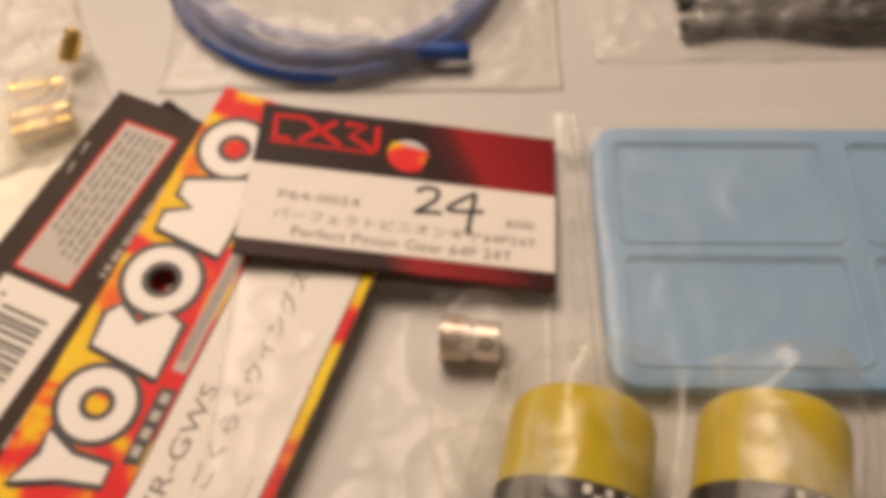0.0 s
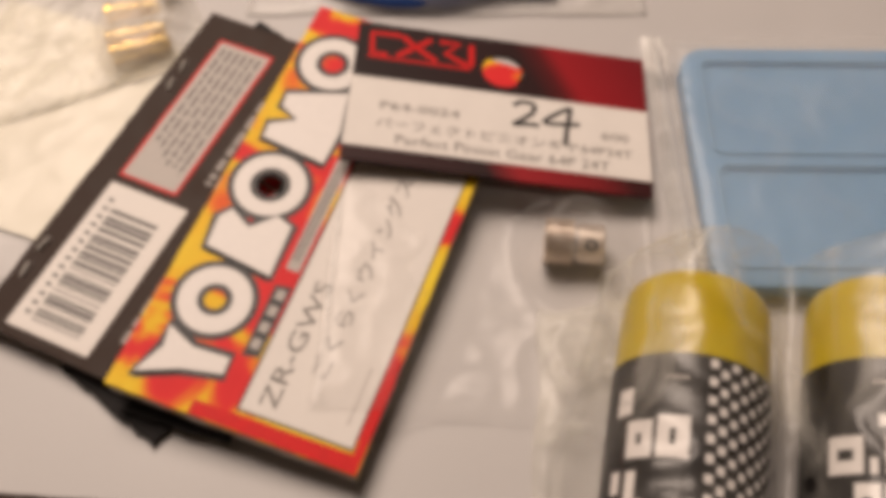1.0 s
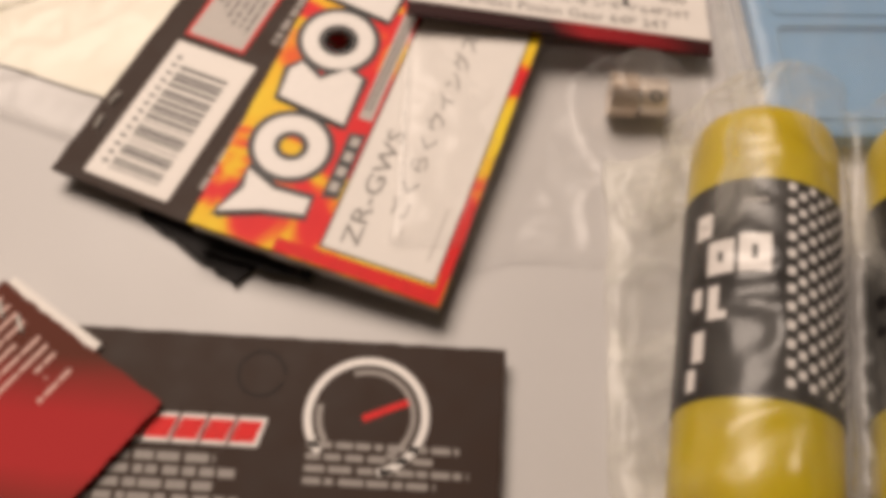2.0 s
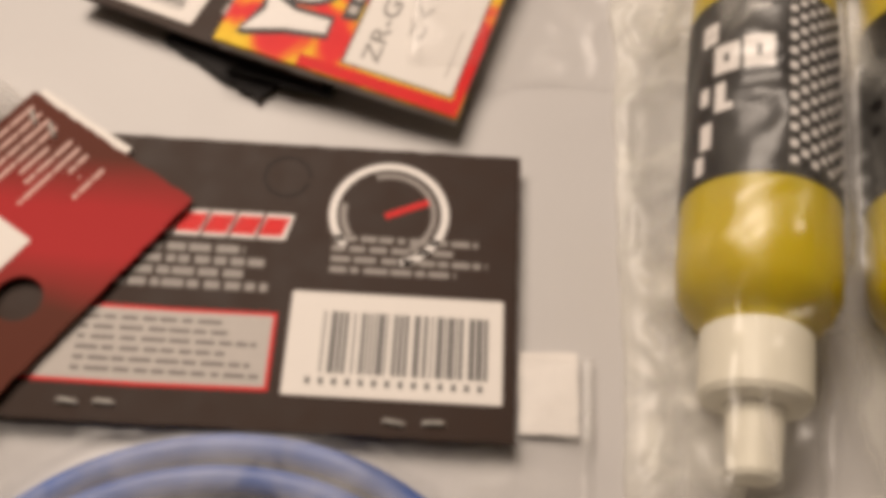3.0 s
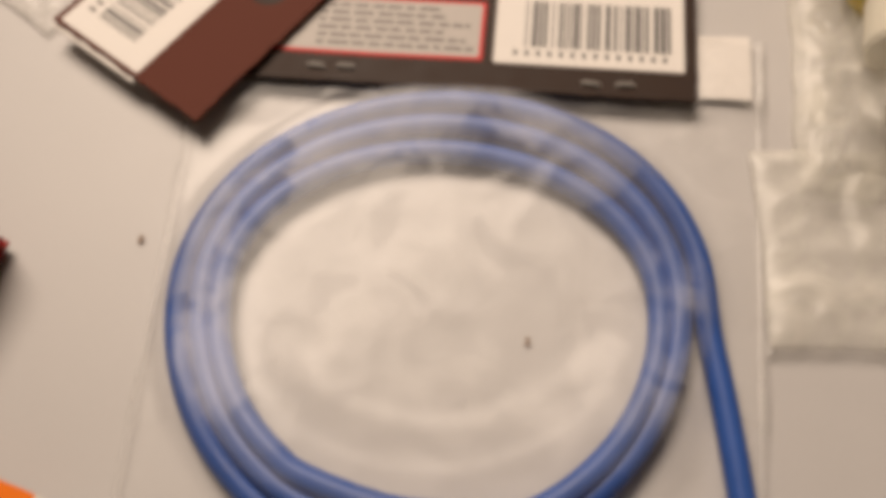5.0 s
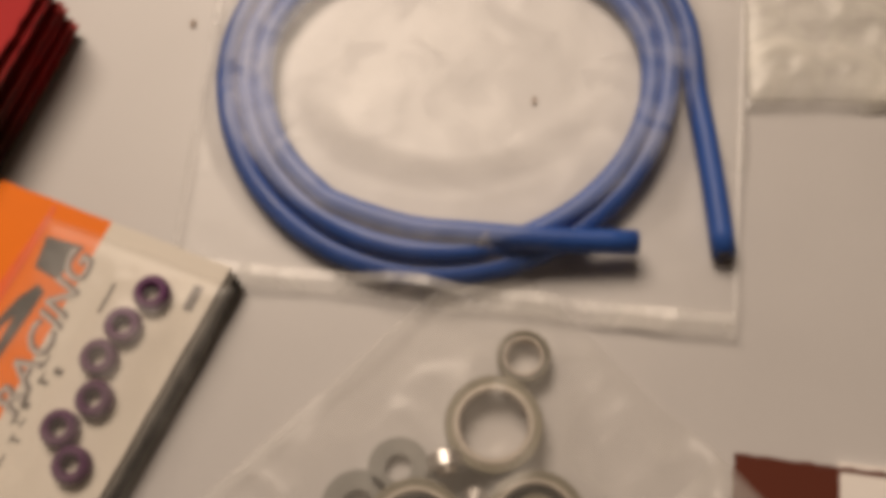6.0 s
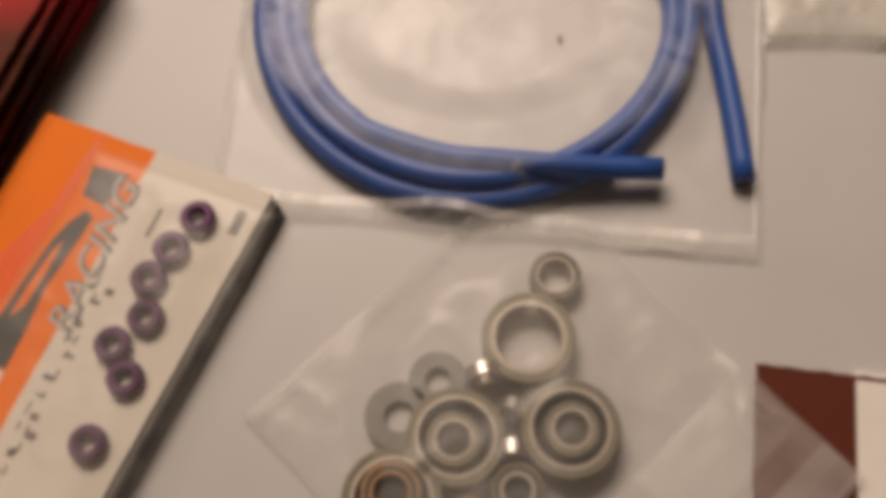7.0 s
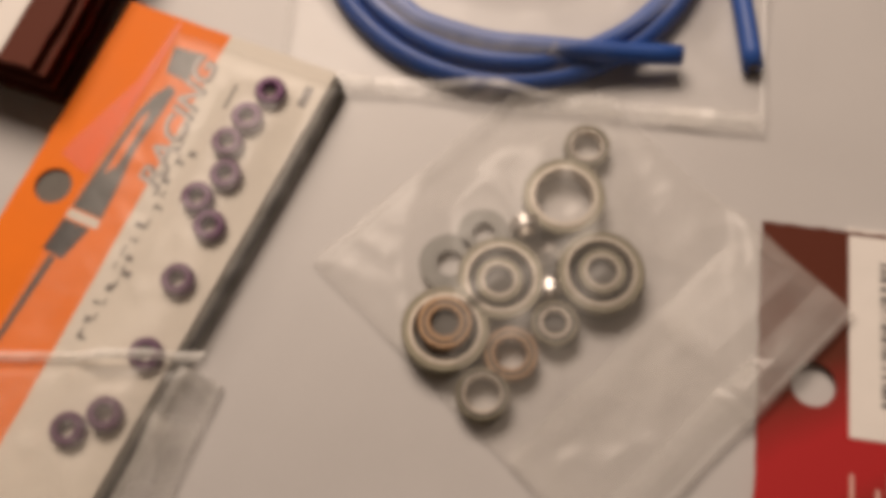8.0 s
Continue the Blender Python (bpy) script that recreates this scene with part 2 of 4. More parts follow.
def place(o, ex=(1, 0, 0), ey=(0, 1, 0)):
    """A frame at o, in millimetres, with its x along ex and its y near ey."""
    x = Vector(ex).normalized()
    y = Vector(ey)
    y = (y - x * x.dot(y)).normalized()
    z = x.cross(y)
    m = Matrix((x, y, z)).transposed().to_4x4()
    m.translation = Vector(o) * MM
    return m


def thing(name, m, label, category, group="", kind=""):
    ob = new(name)
    ob.empty_display_size = 0.01
    ob.matrix_basis = m
    return tagged(ob, label, category, group, kind)


PRINT = {"small_print", "notice_print", "barcode", "barcode_digits", "tiny_print", "band_print", "code", "price", "product_name", "lettering"}


def part(name, bm, material, parent, label="", smooth=False, kind=""):
    bm.transform(Matrix.Scale(MM, 4))
    bmesh.ops.recalc_face_normals(bm, faces=bm.faces)
    me = bpy.data.meshes.new(name)
    bm.to_mesh(me)
    bm.free()
    if smooth:
        for p in me.polygons:
            p.use_smooth = True
    me.materials.append(material)
    ob = new(name, me)
    ob.parent = parent
    if label or kind or name in PRINT:
        tagged(ob, label, kind=kind or ("stuff" if name in PRINT else ""))
    return ob


def box(bm, x0, x1, y0, y1, z0, z1, bev=0.0):
    ret = bmesh.ops.create_cube(bm, size=1.0, matrix=Matrix.LocRotScale(((x0 + x1) / 2, (y0 + y1) / 2, (z0 + z1) / 2), None, (x1 - x0, y1 - y0, z1 - z0)))
    if bev:
        edges = list({e for v in ret["verts"] for e in v.link_edges})
        bmesh.ops.bevel(bm, geom=edges, offset=bev, segments=2, affect="EDGES", profile=0.5)


def boxes(rows, z0=0.0, z1=0.06):
    bm = bmesh.new()
    for x0, x1, y0, y1 in rows:
        box(bm, min(x0, x1), max(x0, x1), min(y0, y1), max(y0, y1), z0, z1)
    return bm


def circle(cx, cy, r, n=28):
    return [(cx + r * math.cos(2 * math.pi * i / n), cy + r * math.sin(2 * math.pi * i / n)) for i in range(n)]


def rounded(x0, x1, y0, y1, r, n=5):
    pts = []
    for cx, cy, a in ((x1 - r, y1 - r, 0), (x0 + r, y1 - r, 90), (x0 + r, y0 + r, 180), (x1 - r, y0 + r, 270)):
        pts += [(cx + r * math.cos(radians(a + 90 * i / n)), cy + r * math.sin(radians(a + 90 * i / n))) for i in range(n + 1)]
    return pts


def plate(outline, z0, z1, holes=(), bend=None, bm=None):
    """A flat piece with the given outline and holes, from z0 to z1; bend(x, y) lifts it."""
    own = bm or bmesh.new()
    edges = []
    for loop in (outline, *holes):
        vs = [own.verts.new((x, y, z0)) for x, y in loop]
        edges += [own.edges.new((vs[i], vs[(i + 1) % len(vs)])) for i in range(len(vs))]
    fill = bmesh.ops.triangle_fill(own, use_beauty=True, use_dissolve=False, edges=edges)
    faces = [g for g in fill["geom"] if isinstance(g, bmesh.types.BMFace)]
    up = bmesh.ops.extrude_face_region(own, geom=faces)
    bmesh.ops.translate(own, vec=(0, 0, z1 - z0), verts=[g for g in up["geom"] if isinstance(g, bmesh.types.BMVert)])
    if bend:
        for v in own.verts:
            v.co.z += bend(v.co.x, v.co.y)
    return own


def ragged(x0, x1, y0, y1, step=2.2, size=0.09, seed=0):
    """A rectangle whose cut edges wander a little."""
    rnd = random.Random(seed)
    pts = []
    cs = [(x0, y0), (x1, y0), (x1, y1), (x0, y1)]
    for i in range(4):
        a, b = Vector(cs[i]), Vector(cs[(i + 1) % 4])
        n = max(2, int((b - a).length / step))
        for k in range(n):
            p = a.lerp(b, k / n)
            j = size if k else size * 0.4
            pts.append((p.x + rnd.uniform(-j, j), p.y + rnd.uniform(-j, j)))
    return pts


def lathe(profile, n=40, along="z"):
    """A turned solid from (distance, radius) pairs; ends close where the radius is 0."""
    bm = bmesh.new()
    rings = []
    for d, r in profile:
        if r <= 1e-6:
            rings.append([bm.verts.new((0, 0, d))])
        else:
            rings.append([bm.verts.new((r * math.cos(2 * math.pi * i / n), r * math.sin(2 * math.pi * i / n), d)) for i in range(n)])
    for a, b in zip(rings, rings[1:]):
        for i in range(n):
            j = (i + 1) % n
            q = [a[i % len(a)], a[j % len(a)], b[j % len(b)], b[i % len(b)]]
            q = list(dict.fromkeys(q))
            if len(q) > 2:
                bm.faces.new(q)
    if along == "x":
        bm.transform(Matrix.Rotation(radians(90), 4, "Y"))
    elif along == "y":
        bm.transform(Matrix.Rotation(radians(-90), 4, "X"))
    return bm


def hollow(profile, n=36):
    """A turned ring from a closed loop of (distance, radius) pairs."""
    return lathe(list(profile) + [profile[0]], n)


def sweep(points, radius, n=14, bm=None, caps=True):
    """A round cord along points; radius may be a list."""
    bm = bm or bmesh.new()
    pts = [Vector(p) for p in points]
    rad = radius if isinstance(radius, (list, tuple)) else [radius] * len(pts)
    t0 = (pts[1] - pts[0]).normalized()
    side = t0.orthogonal().normalized()
    rings = []
    for i, p in enumerate(pts):
        t = (pts[min(i + 1, len(pts) - 1)] - pts[max(i - 1, 0)]).normalized()
        side = (side - t * side.dot(t)).normalized()
        other = t.cross(side)
        rings.append([bm.verts.new(p + rad[i] * (side * math.cos(2 * math.pi * k / n) + other * math.sin(2 * math.pi * k / n))) for k in range(n)])
    for a, b in zip(rings, rings[1:]):
        for k in range(n):
            bm.faces.new((a[k], a[(k + 1) % n], b[(k + 1) % n], b[k]))
    if caps:
        bm.faces.new(rings[0][::-1])
        bm.faces.new(rings[-1])
    return bm


def smooth_line(points, steps=8):
    """A Catmull-Rom line through points."""
    p = [Vector(q) for q in points]
    p = [p[0] * 2 - p[1]] + p + [p[-1] * 2 - p[-2]]
    out = []
    for a, b, c, d in zip(p, p[1:], p[2:], p[3:]):
        for k in range(steps):
            t = k / steps
            out.append(0.5 * (2 * b + (c - a) * t + (2 * a - 5 * b + 4 * c - d) * t * t + (3 * b - a - 3 * c + d) * t ** 3))
    out.append(p[-2])
    return out


def stroke(points, width, z0=0.0, z1=0.06, bm=None):
    """A pen stroke of even width lying flat."""
    bm = bm or bmesh.new()
    pts = [Vector((*p, 0)) for p in points]
    rows = []
    for i, p in enumerate(pts):
        t = (pts[min(i + 1, len(pts) - 1)] - pts[max(i - 1, 0)]).normalized()
        s = Vector((-t.y, t.x, 0)) * width / 2
        rows.append([bm.verts.new(p + o + Vector((0, 0, z))) for o, z in ((s, z0), (-s, z0), (-s, z1), (s, z1))])
    for a, b in zip(rows, rows[1:]):
        for k in range(4):
            bm.faces.new((a[k], a[(k + 1) % 4], b[(k + 1) % 4], b[k]))
    bm.faces.new(rows[0])
    bm.faces.new(rows[-1][::-1])
    return bm


def words(name, body, width, height, m, material, parent, shear=0.0, bold=0.0):
    """Lettering fitted into width x height millimetres, its lower left corner at m."""
    cu = bpy.data.curves.new(name, "FONT")
    cu.body, cu.size, cu.shear, cu.offset, cu.resolution_u = body, 1.0, shear, bold, 3
    tmp = bpy.data.objects.new(name, cu)
    scene.collection.objects.link(tmp)
    bpy.context.view_layer.update()
    me = bpy.data.meshes.new_from_object(tmp.evaluated_get(bpy.context.evaluated_depsgraph_get()))
    bpy.data.objects.remove(tmp)
    bm = bmesh.new()
    bm.from_mesh(me)
    bpy.data.meshes.remove(me)
    xs, ys = [v.co.x for v in bm.verts], [v.co.y for v in bm.verts]
    sx, sy = width / (max(xs) - min(xs)), height / (max(ys) - min(ys))
    for v in bm.verts:
        v.co = Vector(((v.co.x - min(xs)) * sx, (v.co.y - min(ys)) * sy, 0))
    bm.transform(m)
    return part(name, bm, material, parent)


def text_lines(x0, x1, y0, y1, n, rnd, gap=0.5, chop=True, z0=0.0, z1=0.05):
    """Rows of small print too fine to read: broken bars."""
    rows = []
    step = (y1 - y0) / n
    for i in range(n):
        x, end = x0, x1 - rnd.uniform(0, 0.25) * (x1 - x0)
        while x < end:
            w = rnd.uniform(1.2, 4.0) if chop else end - x
            rows.append((x, min(x + w, end), y0 + step * (i + gap / 2), y0 + step * (i + 1 - gap / 2)))
            x += w + rnd.uniform(0.4, 0.9)
    return boxes(rows, z0, z1)


def barcode_bars(x0, x1, y0, y1, rnd, z0=0.0, z1=0.05, digits=True):
    rows, x = [], x0
    while x < x1:
        w = rnd.choice((0.3, 0.3, 0.6, 0.9))
        low = y0
        rows.append((x, min(x + w, x1), low, y1))
        x += w + rnd.choice((0.3, 0.3, 0.6, 0.9))
    if digits:
        x = x0 - 2.0
        while x < x1:
            rows.append((x, x + 0.75, y0 - 1.9, y0 - 0.8))
            x += 2.05
    return boxes(rows, z0, z1)


def step01(a, b, x):
    t = min(1.0, max(0.0, (x - a) / (b - a)))
    return t * t * (3 - 2 * t)


def sheet(w, l, height, nx=70, ny=70, amp=0.7, seed=0, rag=0.5, floor_z=0.25, wave=0.06, warp=None):
    """A filled flat bag, w by l, from the frame's corner: a creased film over the contents, turned down to the table along its rim."""
    bm = bmesh.new()
    off = Vector((seed * 13.7, seed * 7.1, seed * 3.3))
    top, low = [], []
    for j in range(ny + 1):
        ra, rb = [], []
        for i in range(nx + 1):
            x, y = w * i / nx, l * j / ny
            edge = min(x, w - x, y, l - y)
            if warp:
                x, y = warp(x, y)
            ex = rag * noise.noise(Vector((x * 0.08, y * 0.08, 5)) + off)
            ey = rag * noise.noise(Vector((x * 0.08, y * 0.08, 9)) + off)
            q = Vector((x * wave, y * wave, 0)) + off
            crease = 1 - abs(noise.noise(q + Vector((noise.noise(q * 1.7), noise.noise(q * 1.7 + off), 0)) * 0.8)) * 2.2
            crease = max(0.0, crease) ** 2 + 0.35 * max(0.0, 1 - abs(noise.noise(q * 2.7)) * 2.5)
            z = height(x, y) + amp * crease * step01(0, 6, edge) + 0.5 * step01(0, 2, edge)
            ra.append(bm.verts.new((x + ex, y + ey, max(z, floor_z + 0.15))))
            rb.append(bm.verts.new((x + ex, y + ey, floor_z)) if i in (0, nx) or j in (0, ny) else None)
        top.append(ra)
        low.append(rb)
    for j in range(ny):
        for i in range(nx):
            bm.faces.new((top[j][i], top[j][i + 1], top[j + 1][i + 1], top[j + 1][i])).smooth = True
    rim = [(0, i) for i in range(nx)] + [(j, nx) for j in range(ny)] + [(ny, i) for i in range(nx, 0, -1)] + [(j, 0) for j in range(ny, 0, -1)]
    for a, b in zip(rim, rim[1:] + rim[:1]):
        bm.faces.new((top[a[0]][a[1]], low[a[0]][a[1]], low[b[0]][b[1]], top[b[0]][b[1]]))
    return bm


def strip(x0, x1, y0, y1, height, n=24, thick=0.5, lift=0.25):
    """A raised band that follows a bag's surface."""
    bm = bmesh.new()
    longx = (x1 - x0) > (y1 - y0)
    rows = []
    for k in range(n + 1):
        t = k / n
        a, b = ((x0 + (x1 - x0) * t, y0), (x0 + (x1 - x0) * t, y1)) if longx else ((x0, y0 + (y1 - y0) * t), (x1, y0 + (y1 - y0) * t))
        za, zb = height(*a) + 0.75 + lift, height(*b) + 0.75 + lift
        rows.append([bm.verts.new((*a, za)), bm.verts.new(((a[0] + b[0]) / 2, (a[1] + b[1]) / 2, max(za, zb) + thick)), bm.verts.new((*b, zb))])
    for a, b in zip(rows, rows[1:]):
        for k in range(2):
            bm.faces.new((a[k], a[k + 1], b[k + 1], b[k]))
    return bm


def grounded(m, fn):
    """A height over the table, in world millimetres, as a height in the frame m of a level bag."""
    base = m.translation.z / MM

    def height(x, y):
        p = m @ Vector((x * MM, y * MM, 0))
        return fn(p.x / MM, p.y / MM) - base

    return height


# ---------- the room ----------
def wall(name, x0, x1, y0, y1, z0, z1, material, label, category):
    bm = bmesh.new()
    box(bm, x0, x1, y0, y1, z0, z1)
    ob = part(name, bm, material, None)
    return tagged(ob, label, category, kind="structure")


wall("floor", -1700, 1700, -1700, 1700, -790, -740, M_FLOOR, "brown wooden floor under the table", "floor")
wall("ceiling", -1700, 1700, -1700, 1700, 1640, 1690, M_CEIL, "white painted ceiling of the room", "ceiling")
wall("wall_north", -1700, 1700, 1600, 1700, -740, 1640, M_WALL, "plain pale plaster wall of the room", "wall")
wall("wall_south", -1700, 1700, -1700, -1600, -740, 1640, M_WALL, "plain pale plaster wall of the room", "wall")
wall("wall_east", 1600, 1700, -1600, 1600, -740, 1640, M_WALL, "plain pale plaster wall of the room", "wall")
wall("wall_west", -1700, -1600, -1600, 1600, -740, 1640, M_WALL, "plain pale plaster wall of the room", "wall")

ceiling_lamp = thing("ceiling_lamp", Matrix.Translation((LAMP_AT[0], LAMP_AT[1], 0)), "round white lamp hanging from the ceiling", "lamp")
part("lamp_housing", lathe([(970, 0), (970, 365), (976, 372), (1005, 366), (1035, 230), (1050, 40), (1062, 12), (1640, 12), (1640, 0)], 48), M_CEIL, ceiling_lamp)

table = thing("table", Matrix.Translation((-0.05, -0.1, -0.74)), "pale grey laminate table covered with small parcels", "table")
bm = bmesh.new()
box(bm, -550, 550, -400, 400, 712, 740, 3.0)
part("tabletop", bm, M_TABLE, table)
for sx in (-500, 500):
    for sy in (-350, 350):
        bm = bmesh.new()
        box(bm, sx - 22, sx + 22, sy - 22, sy + 22, 0, 712, 2.0)
        part("leg", bm, M_LEG, table)


# ---------- printed header cards ----------
def staple(x, y, parent, turn=0.0, top=0.0):
    w = 1.5
    pts = [(-w, 0, -0.3), (-w, 0, 0.15), (-w * 0.8, 0, 0.42), (w * 0.8, 0, 0.42), (w, 0, 0.15), (w, 0, -0.3)]
    bm = sweep(pts, 0.34, 6)
    bm.transform(Matrix.Translation((x, y, top)) @ Matrix.Rotation(radians(turn), 4, "Z"))
    return part("staple", bm, M_STAPLE, parent)


def gauge_card(m, label, seed, cut=False):
    """A dark header card, back side up. Its lower right corner is the frame's origin."""
    rnd = random.Random(seed)
    ob = thing("header_card", m, label, "header card", "dark header cards")
    part("card", plate([(x + 0.012 * y, y) for x, y in ragged(-84, 0, 0, 51.5, 2.4, 0.12, seed)], -0.8, 0.0), M_BLACKCARD, ob)
    ring = [(-39.5 + 3.9 * math.cos(a / 20 * 2 * math.pi), 44.8 + 3.9 * math.sin(a / 20 * 2 * math.pi)) for a in range(20)]
    part("punch_line", stroke(ring, 0.3, 0, 0.04), M_BLACKEDGE, ob)
    # speed gauge
    cx, cy = -21.6, 38.5
    arc = lambda r, a0, a1: [(cx + r * math.cos(radians(a0 + (a1 - a0) * i / 40)), cy + r * math.sin(radians(a0 + (a1 - a0) * i / 40))) for i in range(41)]
    part("gauge_ring", stroke(arc(9.5, -75, 222), 1.25, 0, 0.05), M_WHITEINK, ob)
    part("gauge_scale", stroke(arc(7.6, -60, 110), 0.9, 0, 0.045), M_GREYTXT, ob)
    part("gauge_mark", stroke(arc(7.7, 168, 215), 1.0, 0, 0.045), M_GREYTXT, ob)
    part("needle", stroke([(-22.2, 38.0), (-18.6, 39.7), (-15.0, 41.3)], 1.1, 0, 0.06), M_REDINK, ob)
    # logo as a row of plain slanted blocks
    for k in range(6):
        x = -66.0 + 4.6 * k
        for nm, grow, mt, z in (("logo_rim", 0.6, M_WHITEINK, 0.05), ("logo_block", 0.0, M_REDINK, 0.09)):
            poly = [(x - grow * 0.9, 33.0 - grow), (x + 3.9 + grow, 33.0 - grow), (x + 5.0 + grow, 36.6 + grow), (x + 1.1 - grow * 0.9, 36.6 + grow)]
            part(nm, plate(poly, 0.0 if z < 0.06 else 0.05, z), mt, ob)
    part("small_print", text_lines(-66, -38.6, 22.4, 31.2, 4, rnd, 0.35), M_GREYTXT, ob)
    part("small_print", text_lines(-30.6, -4.5, 26.6, 34.4, 4, rnd, 0.45), M_GREYTXT, ob)
    # framed notice
    if cut:
        outer = [(-77.5, 6.0), (-58, 5.85), (-38, 6.1), (-38, 19.2), (-54, 19.05), (-68, 19.2), (-77.5, 11)]
        inner = [(-76.9, 6.6), (-58, 6.45), (-38.6, 6.7), (-38.6, 18.6), (-54, 18.45), (-67.7, 18.6), (-76.9, 10.8)]
        start = -68.5
    else:
        outer = ragged(-77.5, -38, 6.0, 19.2, 3, 0.1, seed + 3)
        inner = ragged(-76.9, -38.6, 6.6, 18.6, 3, 0.05, seed + 4)
        start = -75.5
    box_part = part("notice_frame", plate(outer, 0, 0.05), M_REDINK, ob)
    part("notice", plate(inner, 0.05, 0.1), M_GREYPRINT, box_part)
    part("notice_print", text_lines(start, -39.5, 7.4, 17.8, 6, rnd, 0.6, z0=0.1, z1=0.13), M_GREYINK, box_part)
    # barcode sticker
    st = part("barcode_label", plate(rounded(-36, -2, 5.8, 23.3, 0.3, 2), 0, 0.12), M_WHITE, ob, "white barcode sticker")
    part("barcode", barcode_bars(-30.5, -4.4, 9.6, 20.0, rnd, 0.12, 0.15), M_BARINK, st)
    for x in (-67.6, -62.2, -18.4, -12.4):
        staple(x, 2.6 + rnd.uniform(-0.4, 0.4), ob, rnd.uniform(-14, 14))
    return ob


def gear_card(m, label, seed, front=M_WHITE, up=0.0):
    """A brown and red header card, back side up: 59 by 37, the frame's origin at the red corner."""
    rnd = random.Random(seed)
    ob = thing("header_card", m, label, "header card", "red header cards")
    out = ragged(0, 59, -37, 0, 1.5, 0.2, seed)
    part("card", plate(out, -0.5, 0.0, holes=[] if up else [circle(29.6, -9.4, 3.9)]), M_BROWNRED, ob)
    reach = 1.6 if front is M_WHITE else -0.4
    short = front is M_WHITE
    part("front_leaf", plate(ragged(-reach, 58.3 + reach, -36.4, -15.5 if short else -0.6, 2.2, 0.1, seed + 1), -1.5, -0.62, holes=[] if short else [circle(29.6, -9.4, 3.9)]), front, ob)
    st = part("barcode_label", plate(rounded(21.2, 58.2, -35.6 + up, -15.4 + up, 0.3, 2), 0, 0.12), M_WHITE, ob, "white barcode sticker")
    part("barcode", barcode_bars(27, 53.6, -30.5 + up, -20.8 + up, rnd, 0.12, 0.15, False), M_BARINK, st)
    rows = [(26 + 1.9 * i, 26.8 + 1.9 * i, -33.4 + up, -31.8 + up) for i in range(15)]
    part("barcode_digits", boxes(rows, 0.12, 0.15), M_GREYINK, st)
    rows = []
    for i in range(10):
        y = -35.0 + 2.1 * i
        x, end = 2.4 + 0.25 * i + (3.5 if i in (4, 8) else 0), 19.5 - rnd.uniform(0, 9) - 0.3 * i
        while x < end:
            w = rnd.uniform(2.2, 6.5)
            rows.append((x, min(x + w, end), y, y + 0.62))
            x += w + 0.35
    part("small_print", boxes(rows, 0, 0.05), M_PINKINK, ob)
    for y in (-33.0, -28.4):
        staple(4.0, y, ob, 60)
    return ob


# dark card with the gauge, and the one under the flame card
gauge_m = place((-28.4, -123.2, 3.6), (0.9977, -0.070, 0.0), (0.07, 0.9977, 0))
gauge_card(gauge_m, "dark header card with white gauge print lying on a clear bag", 3, cut=True)
under_m = place((-106.4, -35.4, 4.4), (-0.4035, -0.915, 0), (0.915, -0.4035, 0.0))
gauge_card(under_m, "dark header card with barcode lying under a flame card", 5)

# brown and red cards: local y is flipped so that the print reads true
gear_card(place((-80.1, -81.2, 5.2), (-35.3, -47.1, 0), (28.4, -22.5, 0)), "brown and red header card with barcode across a dark card", 11)
gear_card(place((-28.3 - 6.9, -228.9 - 58.6, 1.6), (6.9, 58.6, 0), (-58.6, 6.9, 0)), "brown and red header card half covered by a clear bag", 12)
rnd = random.Random(77)
for i in range(7):
    slip = rnd.uniform(-0.9, 0.5)
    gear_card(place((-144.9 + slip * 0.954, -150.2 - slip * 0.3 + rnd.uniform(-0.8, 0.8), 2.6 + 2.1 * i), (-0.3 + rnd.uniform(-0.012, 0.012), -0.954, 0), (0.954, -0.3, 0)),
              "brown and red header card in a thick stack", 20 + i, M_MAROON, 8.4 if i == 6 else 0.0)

# pinion card, front side up
pin_m = place((-38.6, 32.8, 10.6), (61.3, -4.2, -7.6), (1.7, 37.6, -1.5))
pinion_card = thing("header_card", pin_m, "maroon header card with white band and handwritten number", "header card", "red header cards")
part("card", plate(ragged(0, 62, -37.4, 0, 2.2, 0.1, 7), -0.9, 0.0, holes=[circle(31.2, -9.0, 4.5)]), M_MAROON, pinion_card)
part("band", plate([(0.05, -33.9), (61.95, -33.6), (61.95, -15.2), (0.05, -15.7)], 0, 0.05), M_WHITE, pinion_card, "white printed band")
for pts in ([(6.6, -8.8), (3.4, -8.8), (3.0, -3.0), (9.0, -2.8)], [(8.6, -8.9), (15.6, -2.8)], [(9.4, -2.9), (12.4, -5.6), (17.0, -8.9)],
            [(17.4, -3.0), (21.6, -3.0), (18.8, -6.2), (23.6, -9.0)], [(24.2, -2.8), (24.4, -9.0)]):
    part("logo_stroke", stroke(pts, 1.15, 0, 0.05), M_REDINK, pinion_card)
part("logo_bar", boxes([(2.6, 24.4, -10.1, -9.5)], 0, 0.05), M_REDINK, pinion_card)
T = Matrix.Translation
words("code", "P64-0024", 16.0, 2.0, T((6.6, -23.8, 0.09)), M_GREYINK, pinion_card)
words("price", "600", 5.6, 2.0, T((52.0, -24.3, 0.09)), M_GREYINK, pinion_card)
words("product_name", "パーフェクトピニオンギヤ64P24T", 52.0, 2.6, T((6.2, -28.6, 0.09)), M_GREYINK, pinion_card)
words("product_name", "Perfect Pinion Gear 64P 24T", 43.0, 2.4, T((10.4, -32.4, 0.09)), M_GREYINK, pinion_card)
